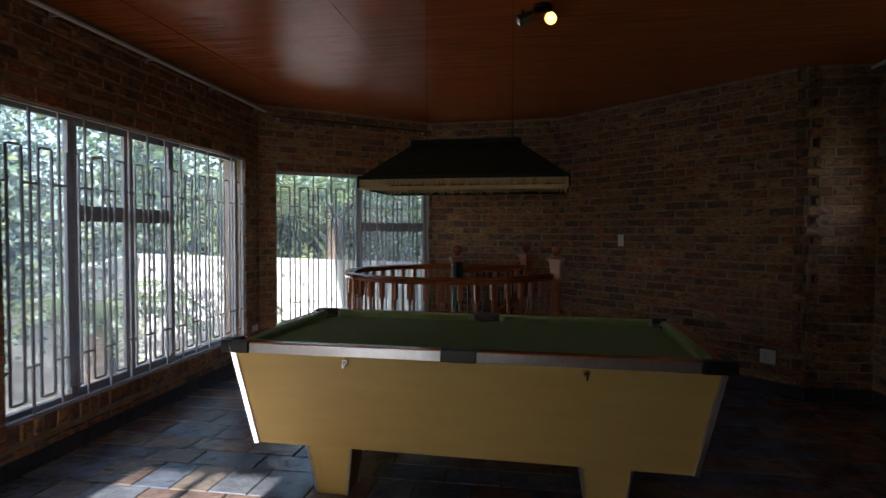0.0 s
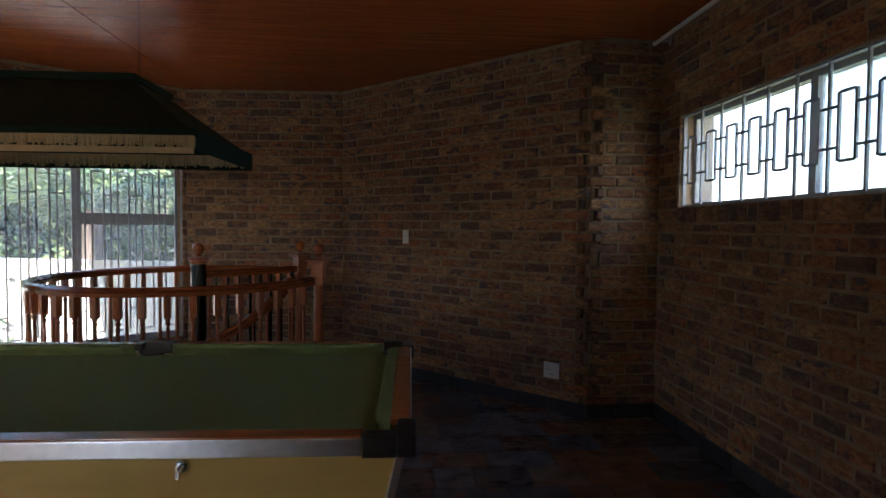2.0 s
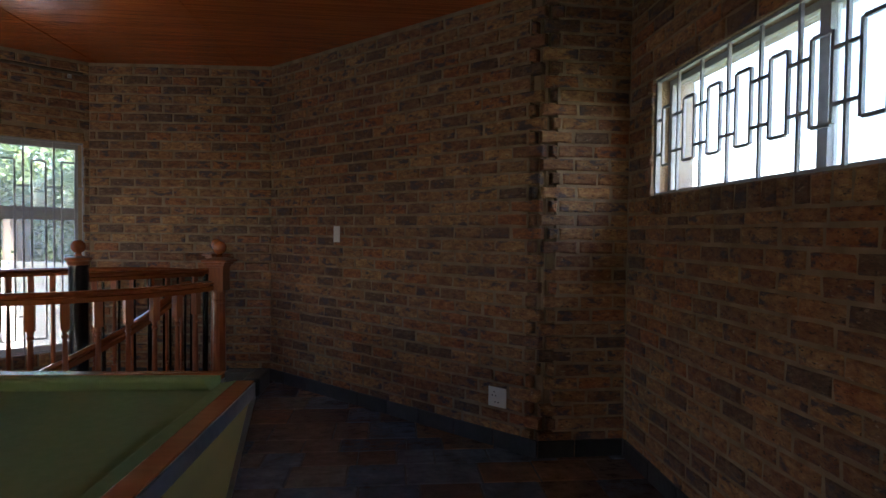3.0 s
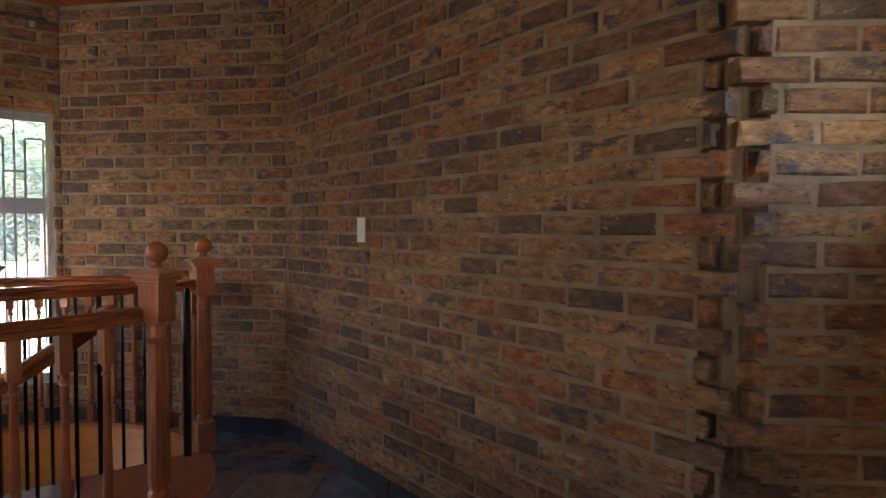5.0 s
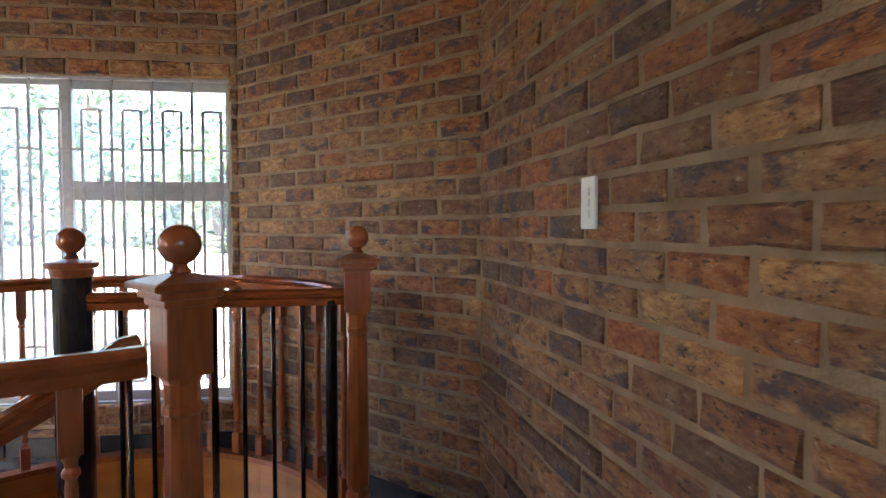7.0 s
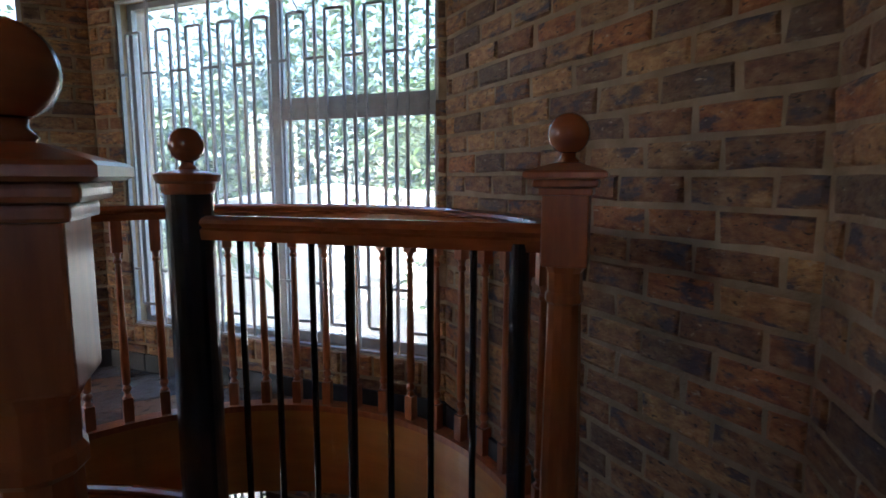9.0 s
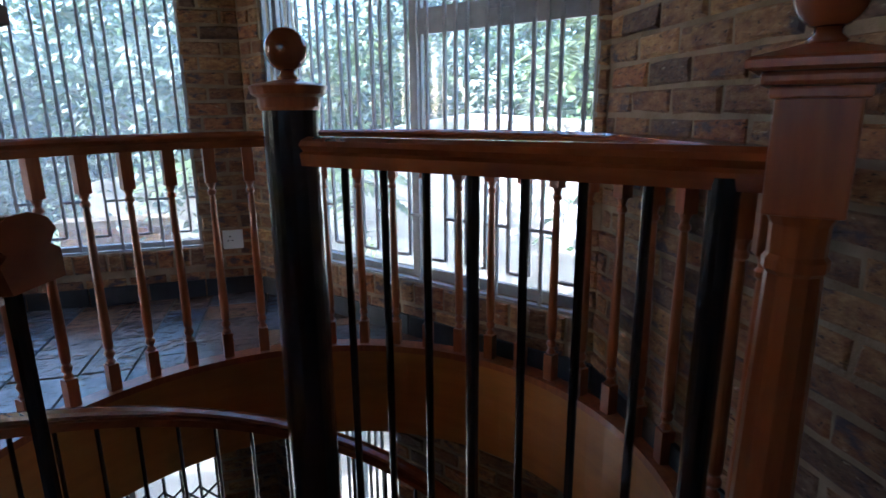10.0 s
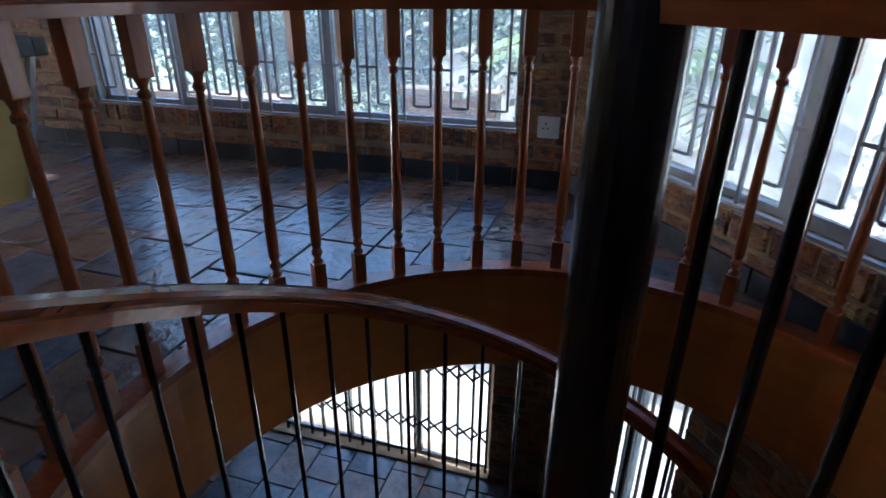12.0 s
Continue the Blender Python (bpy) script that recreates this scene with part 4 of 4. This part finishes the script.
        box(bm, x - 0.005, x + 0.005, -b - 0.028, -b - 0.026, zt - 0.060, zt - 0.041)
        part("key", bm, M_CHROME, lock, "key left in the lock")
    return tb


pool_table()


# ---------------------------------------------------------------- lamp over the table
def table_lamp():
    lx, ly = -0.705, 2.965
    z0, z1 = 1.652, 1.850
    A, B = 0.560, 0.31
    a, b = 0.295, 0.145
    lamp = thing("billiard_lamp", pose(lx, ly, 0, 0, 0, -2), "dark green cloth billiard lamp with cream fringe, over the table", "pendant lamp")
    lo = [(-A, -B, z0), (A, -B, z0), (A, B, z0), (-A, B, z0)]
    hi = [(-a, -b, z1), (a, -b, z1), (a, b, z1), (-a, b, z1)]
    for nm, off, mt, lb in (("shade_panel", 0.0, M_SHADE, ""), ("lining", 0.006, M_GREEN, "green cloth lining")):
        for k in range(4):
            bm = bmesh.new()
            vs = []
            for p in (lo[k], lo[(k + 1) % 4], hi[(k + 1) % 4], hi[k]):
                p = Vector(p)
                for q in (0.0, 0.005):
                    s_ = 1 - (off + q) / max(abs(p.x), 0.1)
                    s2 = 1 - (off + q) / max(abs(p.y), 0.1)
                    vs.append(bm.verts.new((p.x * s_, p.y * s2, p.z)))
            for f in ((0, 2, 4, 6), (7, 5, 3, 1), (0, 1, 3, 2), (2, 3, 5, 4), (4, 5, 7, 6), (6, 7, 1, 0)):
                bm.faces.new([vs[j] for j in f])
            bmesh.ops.recalc_face_normals(bm, faces=bm.faces)
            part(nm, bm, mt, lamp, lb)
    bm = box(bmesh.new(), -a - 0.012, a + 0.012, -b - 0.012, b + 0.012, z1 - 0.004, z1 + 0.022, bevel=0.004)
    part("top_board", bm, M_GREEN, lamp)
    bm = bmesh.new()
    for s_ in (-1, 1):
        box(bm, -A - 0.006, A + 0.006, s_ * B - 0.006, s_ * B + 0.006, z0 - 0.012, z0 + 0.008)
        box(bm, s_ * A - 0.006, s_ * A + 0.006, -B + 0.006, B - 0.006, z0 - 0.012, z0 + 0.008)
    part("rim", bm, M_GREEN, lamp)
    # fringe: strands hanging inside the rim
    rng = random.Random(4)
    for k, (p, q) in enumerate(zip(lo, lo[1:] + lo[:1])):
        p, q = Vector(p), Vector(q)
        n = int((q - p).length / 0.008)
        inn = -Vector(((p + q).x, (p + q).y, 0)).normalized() * 0.006
        bm = bmesh.new()
        for i in range(n):
            c = p.lerp(q, (i + 0.5) / n) + inn
            d = (q - p).normalized() * rng.uniform(0.003, 0.0042)
            g = inn.normalized() * rng.uniform(-0.003, 0.003)
            ln = rng.uniform(0.040, 0.056)
            w0, w1 = inn.normalized() * 0.002, d * 0.6
            vs = [bm.verts.new(v) for v in (c - d, c + d, c + d + w0, c - d + w0)]
            e = Vector((0, 0, -ln)) + g
            vb = [bm.verts.new(v + e) for v in (c - w1, c + w1, c + w1 + w0, c - w1 + w0)]
            for j in range(4):
                bm.faces.new((vs[j], vs[(j + 1) % 4], vb[(j + 1) % 4], vb[j]))
            bm.faces.new(vb)
        fr = part("fringe", bm, M_CREAM, lamp, "cream hanging fringe")
        for nm, dz0, dz1, off, mt in (("ribbon", -0.070, -0.050, 0.004, M_CREAM), ("valance", -0.060, -0.004, -0.006, M_GREEN)):
            o = inn.normalized() * off
            bm = bmesh.new()
            ring_ = [(p + o, dz0), (q + o, dz0), (q + o, dz1), (p + o, dz1)]
            v0 = [bm.verts.new(v + Vector((0, 0, dz))) for v, dz in ring_]
            v1 = [bm.verts.new(v + Vector((0, 0, dz)) - inn.normalized() * 0.003) for v, dz in ring_]
            bm.faces.new(v0), bm.faces.new(list(reversed(v1)))
            for j in range(4):
                bm.faces.new((v0[j], v0[(j + 1) % 4], v1[(j + 1) % 4], v1[j]))
            bmesh.ops.recalc_face_normals(bm, faces=bm.faces)
            if (nm == "ribbon") == (k == 0):
                part(nm, bm, mt, fr)
            else:
                bm.free()
    for s_ in (-1, 1):
        bm = lathe(bmesh.new(), [(0.0016, z1 + 0.02), (0.0016, CEIL - 0.004)], 6, Matrix.Translation((s_ * 0.25, 0, 0)))
        part("hanger", bm, M_BLACK, lamp)


table_lamp()


# ---------------------------------------------------------------- ceiling spotlights
def spotlight_bar():
    sp = thing("ceiling_spotlight", pose(-0.29, 3.13, CEIL), "twin ceiling spotlight with one warm lit bulb facing the room", "ceiling light")
    bm = lathe(bmesh.new(), [(0.05, -0.025), (0.055, -0.02), (0.055, -0.001)], 20)
    part("ceiling_plate", bm, M_PLASTIC, sp)
    for dx, tgt, lit in ((-0.115, (-0.9, -0.2, -0.5), False), (0.055, (-0.35, -1.0, -0.62), True)):
        m = Matrix.Translation((dx, 0, -0.075)) @ Vector(tgt).to_track_quat("Z", "Y").to_matrix().to_4x4()
        bm = lathe(bmesh.new(), [(0.012, -0.07), (0.024, -0.065), (0.030, -0.02), (0.040, 0.03), (0.037, 0.031), (0.027, -0.015), (0.01, -0.02)], 18, m)
        head_ = part("head", bm, M_PLASTIC, sp, "black spotlight head")
        bm = lathe(bmesh.new(), [(0.01, -0.012), (0.028, 0.0), (0.034, 0.02), (0.025, 0.034), (0.006, 0.04)], 18, m)
        part("bulb", bm, M_BULB if lit else M_CHROME, head_, "lit warm bulb" if lit else "")
        bm = lathe(bmesh.new(), [(0.007, -0.07), (0.007, -0.02)], 8, Matrix.Translation((dx, 0, 0)))
        part("stem", bm, M_PLASTIC, sp)


spotlight_bar()


# ---------------------------------------------------------------- switches and sockets
def plate(name, seg, u, z, w_, h, label, rockers, cat):
    m, _ = wall_frame(*seg)
    t = thing(name, m @ Matrix.Translation((u, 0.003, z)), label, cat, kind="")
    bm = box(bmesh.new(), -w_ / 2, w_ / 2, 0.0, 0.010, -h / 2, h / 2, bevel=0.003)
    part("cover_plate", bm, M_WHITE, t)
    for x, zz, a, b in rockers:
        bm = box(bmesh.new(), x - a, x + a, 0.008, 0.014, zz - b, zz + b, bevel=0.0015)
        part("rocker", bm, M_WHITE, t)
    return t


def pins(t, pts):
    # plate is uncut: small black discs paint the dark of its holes
    for x, z in pts:
        bm = bmesh.new()
        lathe(bm, [(0.0045, 0.009), (0.0045, 0.0108)], 10, Matrix.Translation((x, 0, z)) @ pose(0, 0, 0, -90, 0, 0) @ Matrix.Translation((0, 0, 0)))
        part("pin_hole", bm, M_PLASTIC, t)


plate("light_switch", W_NE, 1.757, 1.272, 0.066, 0.122, "white three-gang light switch on the brick wall", [(0, z, 0.011, 0.009) for z in (-0.026, 0, 0.026)], "light switch")
s1 = plate("wall_socket", W_NE, 0.275, 0.302, 0.125, 0.118, "white double wall socket low on the brick wall", [(-0.03, 0.03, 0.007, 0.011)], "wall socket")
pins(s1, [(0.02, 0.03), (0.008, 0.008), (0.032, 0.008), (-0.01, -0.03), (0.012, -0.03)])
s2 = plate("wall_socket", W_W, 0.128, 0.325, 0.11, 0.11, "white wall socket on the brick pier between the windows", [(-0.03, 0.02, 0.007, 0.011)], "wall socket")
pins(s2, [(0.015, 0.018), (0.003, -0.006), (0.027, -0.006)])


# ---------------------------------------------------------------- outside
bm = bmesh.new()
box(bm, -400, 400, -400, 400, -3.2, -2.45)
ground = tagged(part("ground", bm, M_GRASS), "dry lawn round the house", "ground", kind="structure")
bm = bmesh.new()
box(bm, -12.0, -3.15, -6.0, 16.0, -2.452, -2.38)
tagged(part("terrace", bm, M_PAVE), "pale paved terrace outside the lower doors", "terrace", kind="structure")


def garden_wall(p0, p1, z0, z1a, z1b, th, material, label, coping=True):
    m, ln = wall_frame(p0, p1)
    g = thing("garden_wall", m, label, "garden wall")
    bm = bmesh.new()
    vs = [bm.verts.new(p) for p in ((0, 0, z0), (ln, 0, z0), (ln, 0, z1b), (0, 0, z1a), (0, -th, z0), (ln, -th, z0), (ln, -th, z1b), (0, -th, z1a))]
    for f in ((0, 1, 2, 3), (7, 6, 5, 4), (0, 4, 5, 1), (1, 5, 6, 2), (2, 6, 7, 3), (3, 7, 4, 0)):
        bm.faces.new([vs[k] for k in f])
    bmesh.ops.recalc_face_normals(bm, faces=bm.faces)
    part("wall_body", bm, material, g)
    if coping:
        bm = bmesh.new()
        sweep(bm, [(0, -th / 2, z1a + 0.02), (ln, -th / 2, z1b + 0.02)], [(-th / 2 - 0.03, -0.03), (th / 2 + 0.03, -0.03), (th / 2 + 0.03, 0.03), (-th / 2 - 0.03, 0.03)])
        part("coping", bm, material, g)
    return g


garden_wall((-2.0, 9.6), (-6.4, 7.6), -2.42, 0.75, 0.95, 0.2, M_PLASTER, "sunlit white plastered garden wall beyond the windows")
garden_wall((-6.4, 7.6), (-7.2, 3.2), -2.42, 0.95, 0.20, 0.2, M_PLASTER, "white plastered parapet falling beside the terrace")


def tree(name, x, y, z, height, spread, leaves, material, label, leaf=0.11, trunk=0.12, seed=1, category="tree"):
    rng = random.Random(seed)
    t = thing(name, Matrix.Translation((x, y, z)), label, category, "garden trees")
    bm = bmesh.new()
    tips = []
    def limb(p, d, ln, r, depth):
        pts, q = [p], p.copy()
        for k in range(4):
            d = (d + Vector((rng.uniform(-.25, .25), rng.uniform(-.25, .25), rng.uniform(-.05, .2)))).normalized()
            q = q + d * ln / 4
            pts.append(q.copy())
        prev = None
        for k, c in enumerate(pts):
            rr = r * (1 - 0.16 * k)
            ring = [bm.verts.new(c + Vector((rr * math.cos(j * 1.0472), rr * math.sin(j * 1.0472), 0))) for j in range(6)]
            if prev:
                for j in range(6):
                    bm.faces.new((prev[j], prev[(j + 1) % 6], ring[(j + 1) % 6], ring[j]))
            prev = ring
        tips.extend(pts[2:])
        if depth:
            for _ in range(rng.randint(3, 4)):
                limb(pts[rng.randint(2, 4)], Vector((rng.uniform(-1, 1) * spread, rng.uniform(-1, 1) * spread, rng.uniform(0.1, 0.8))).normalized(), ln * rng.uniform(.5, .75), r * 0.5, depth - 1)
    limb(Vector((0, 0, -0.05)), Vector((0, 0, 1)), height * 0.5, trunk, 2)
    part("trunk", bm, M_BARK, t)
    verts, faces = [], []
    for _ in range(leaves):
        c = rng.choice(tips) + Vector((rng.gauss(0, .3) * spread, rng.gauss(0, .3) * spread, rng.gauss(0, .28) * spread))
        s_ = leaf * rng.uniform(0.6, 1.4)
        e = Euler((rng.uniform(-1.2, 1.2), rng.uniform(-1.2, 1.2), rng.uniform(0, 6.28))).to_matrix()
        k = len(verts)
        for p in ((0, -0.5, 0), (0.28, 0, 0.06), (0, 0.5, -0.05), (-0.28, 0, 0.06)):
            verts.append(c + e @ (Vector(p) * s_))
        faces.append((k, k + 1, k + 2, k + 3))
    me = bpy.data.meshes.new("crown")
    me.from_pydata(verts, [], faces)
    me.materials.append(material)
    part("crown", me, material, t, kind="stuff")
    return t


rng = random.Random(11)
spots = [(-10.5, -1.5, 7.0, 1.7, 0), (-10.8, 1.2, 6.5, 1.7, 2), (-10.2, 3.6, 6.8, 1.7, 0), (-10.8, 6.3, 10.0, 2.0, 2), (-9.0, 8.6, 9.0, 1.9, 0), (-7.2, 10.4, 7.0, 1.7, 0),
         (-5.0, 11.4, 6.5, 1.6, 1), (-2.8, 12.4, 7.0, 1.6, 2), (-0.6, 12.8, 6.5, 1.6, 0), (-8.6, 6.6, 4.9, 1.1, 1), (-13.5, 9.5, 9.0, 2.0, 2), (-13.8, 3.0, 9.0, 2.0, 2),
         (-8.0, 14.0, 9.5, 2.2, 0), (-4.0, 15.5, 9.0, 2.2, 2), (-13.5, -3.5, 8.5, 2.0, 0), (-4.35, 9.9, 4.5, 0.9, 0), (-5.6, 9.6, 4.4, 0.9, 0),
         (-9.0, 0.0, 7.6, 1.9, 2), (-9.4, 2.4, 8.2, 1.9, 0), (-9.2, 5.0, 7.8, 1.9, 2), (-6.8, 11.8, 8.0, 1.8, 0), (-3.6, 12.6, 8.0, 1.8, 0), (-8.4, 7.0, 8.6, 1.7, 2)]
for i, (x, y, h, sp_, k) in enumerate(spots):
    tree("tree", x, y, -2.46, h, sp_, 9000 if k == 2 else 5600, M_LEAF[k], ("dense dark green garden tree", "light green leafy shrub tree", "grey-green feathery garden tree")[k], seed=20 + i, leaf=0.10 if k == 2 else 0.14)
tree("tree", 8.5, 2.5, -2.46, 5.0, 1.3, 2500, M_LEAF[1], "sunlit tree beyond the high window", seed=77)


def palm(x, y, z, n, ln, seed, h=2.7):
    """A cycad: arching fronds with leaflets on both sides."""
    rng = random.Random(seed)
    t = thing("cycad", Matrix.Translation((x, y, z)), "arching green cycad fronds above the white wall", "palm", "cycads")
    bm = lathe(bmesh.new(), [(0.16, -0.02), (0.19, 0.5), (0.15, h - 0.1), (0.08, h + 0.05)], 12)
    part("trunk", bm, M_BARK, t)
    for i in range(n):
        a = 2 * math.pi * i / n + rng.uniform(-.2, .2)
        lift = rng.uniform(0.5, 1.3)
        verts, faces = [], []
        d = Vector((math.cos(a), math.sin(a), 0))
        side = Vector((-d.y, d.x, 0))
        p, el = Vector((0, 0, h)), lift
        for k in range(26):
            p = p + (d * math.cos(el) + Vector((0, 0, math.sin(el)))) * ln / 26
            el -= 0.075
            w_ = 0.30 * math.sin(math.pi * (k + 2) / 29) + 0.03
            for s_ in (-1, 1):
                q = p + side * s_ * w_ + d * 0.09 + Vector((0, 0, -0.25 * w_))
                k0 = len(verts)
                verts += [p - d * 0.024, p + d * 0.024, q + d * 0.014, q - d * 0.008]
                faces.append((k0, k0 + 1, k0 + 2, k0 + 3))
        me = bpy.data.meshes.new("frond")
        me.from_pydata(verts, [], faces)
        me.materials.append(M_FROND)
        part("frond", me, M_FROND, t)


palm(-3.75, 9.15, -2.46, 24, 1.7, 5, 4.0)
palm(-5.2, 9.0, -2.46, 22, 1.6, 15, 3.9)
palm(-8.0, 4.6, -2.46, 16, 1.6, 6)
palm(-5.3, 5.5, -2.46, 18, 1.5, 8)
for gi, (p0, p1, top) in enumerate((((-5.0, -0.5), (-5.0, 2.4), 0.0), ((-5.9, 3.3), (-5.9, 4.3), 0.02))):
    gm, gl = wall_frame(p1, p0)
    bm = bmesh.new()
    box(bm, 0, gl, -0.24, -0.008, -2.42, top - 0.05)
    box(bm, -0.03, gl + 0.03, -0.26, 0.02, top - 0.05, top)
    gw = part("brick_garden_wall", bm, M_MORTAR, m=gm)
    tagged(gw, "low sunlit brick garden wall with a plastered coping", "garden wall")
    lay_bricks(gw, gl, -0.6, top - 0.052, seed=80 + gi, quota=0)

# ---------------------------------------------------------------- floor slates
def clip_circle(poly, r):
    """Push the outline of a slate out of the round well; None where it lies inside."""
    out = []
    n = len(poly)
    for i in range(n):
        p, q = Vector(poly[i]), Vector(poly[(i + 1) % n])
        for k in range(5):
            out.append(p.lerp(q, k / 5))
    c = Vector((OX, OY))
    if all((p - c).length > r for p in out):
        return poly
    if all((p - c).length < r for p in out):
        return None
    res = []
    for p in out:
        d = p - c
        if d.length < r:
            p = c + d.normalized() * r
        if not res or (p - res[-1]).length > 0.004:
            res.append(p)
    if len(res) < 3:
        return None
    area = sum(res[i].x * res[(i + 1) % len(res)].y - res[(i + 1) % len(res)].x * res[i].y for i in range(len(res))) / 2
    return [tuple(p) for p in res] if abs(area) > 0.002 else None


def in_room(p):
    """Whether a point of the plan lies inside the walls of the upper room."""
    ring = [CSW, (XE, YS), (XE, YR), PIER, BEND, CNW, CW]
    hit = False
    for (x0, y0), (x1, y1) in zip(ring, ring[1:] + ring[:1]):
        if (y0 > p[1]) != (y1 > p[1]) and p[0] < x0 + (p[1] - y0) * (x1 - x0) / (y1 - y0):
            hit = not hit
    return hit


def slates(parent, x0, x1, y0, y1, z, quota, centre, hole, seed):
    rng = random.Random(seed)
    jobs = []
    y = y0
    row = 0
    while y < y1:
        hgt = rng.choice((0.20, 0.26, 0.31))
        x = x0 - rng.uniform(0, 0.3)
        while x < x1:
            w_ = rng.choice((0.22, 0.31, 0.31, 0.40))
            if x + w_ < x0 + 0.02:
                x += w_
                continue
            g = 0.004
            jobs.append([(max(x, x0) + g, y + g), (min(x + w_, x1) - g, y + g), (min(x + w_, x1) - g, min(y + hgt, y1) - g), (max(x, x0) + g, min(y + hgt, y1) - g)])
            x += w_
        y += hgt
        row += 1
    good = []
    for poly in jobs:
        if poly[1][0] - poly[0][0] < 0.03 or poly[2][1] - poly[1][1] < 0.03:
            continue
        if hole:
            if not any(in_room(p) for p in poly):
                continue
            poly = clip_circle(poly, RW + 0.021)
            if not poly:
                continue
        good.append(poly)
    cx = lambda poly: Vector((sum(p[0] for p in poly) / len(poly), sum(p[1] for p in poly) / len(poly)))
    good.sort(key=lambda poly: (cx(poly) - Vector(centre)).length)
    rest_v, rest_f = [], []
    for i, poly in enumerate(good):
        c = cx(poly)
        n = len(poly)
        top = rng.uniform(-0.0015, 0.002)
        vs = [(p[0] - c.x, p[1] - c.y, -0.012) for p in poly]
        vs += [(p[0] - c.x, p[1] - c.y, top - 0.004) for p in poly]
        vs += [((p[0] - c.x) * 0.975, (p[1] - c.y) * 0.975, top + rng.uniform(-0.0012, 0.0012)) for p in poly]
        fs = [tuple(range(2 * n, 3 * n))]
        for a in (0, n):
            for k in range(n):
                fs.append((a + k, a + (k + 1) % n, a + n + (k + 1) % n, a + n + k))
        if i < quota:
            me = bpy.data.meshes.new("slate")
            me.from_pydata(vs, [], fs)
            me.materials.append(M_SLATE)
            o = new("slate", me)
            o.parent = parent
            o.location = (c.x, c.y, z)
        else:
            k0 = len(rest_v)
            rest_v += [(v[0] + c.x, v[1] + c.y, v[2] + z) for v in vs]
            rest_f += [tuple(k0 + j for j in f) for f in fs]
    if rest_v:
        me = bpy.data.meshes.new("slate_floor")
        me.from_pydata(rest_v, [], rest_f)
        me.materials.append(M_SLATEJ)
        part("slate_floor", me, M_SLATEJ, parent, kind="stuff")


slates(floor, XW, XE, YS, YN, 0.0, 300, (-1.4, 3.9), True, 3)
slates(floor_low, XW, 1.2, 1.5, YN, LOW, 60, (-2.6, 4.0), False, 5)

# ---------------------------------------------------------------- bricks and skirting
for i, wname in enumerate(("wall_north_east", "wall_north", "wall_return", "wall_east", "wall_north_west", "wall_west", "wall_south")):
    ob, m, ln, ops, notch = WALLS[wname]
    lay_bricks(ob, ln, 0.0, CEIL, ops, near_path(m), notch, True, 30 + i, 0 if wname == "wall_south" else 300)
    if wname != "wall_south":
        skirting(ob, ln)
for i, wname in enumerate(("wall_lower_north_west", "wall_lower_west", "wall_lower_north")):
    ob, m, ln, ops, notch = WALLS[wname]
    lay_bricks(ob, ln, LOW, -0.31, ops, near_path(m), notch, False, 50 + i, 60)
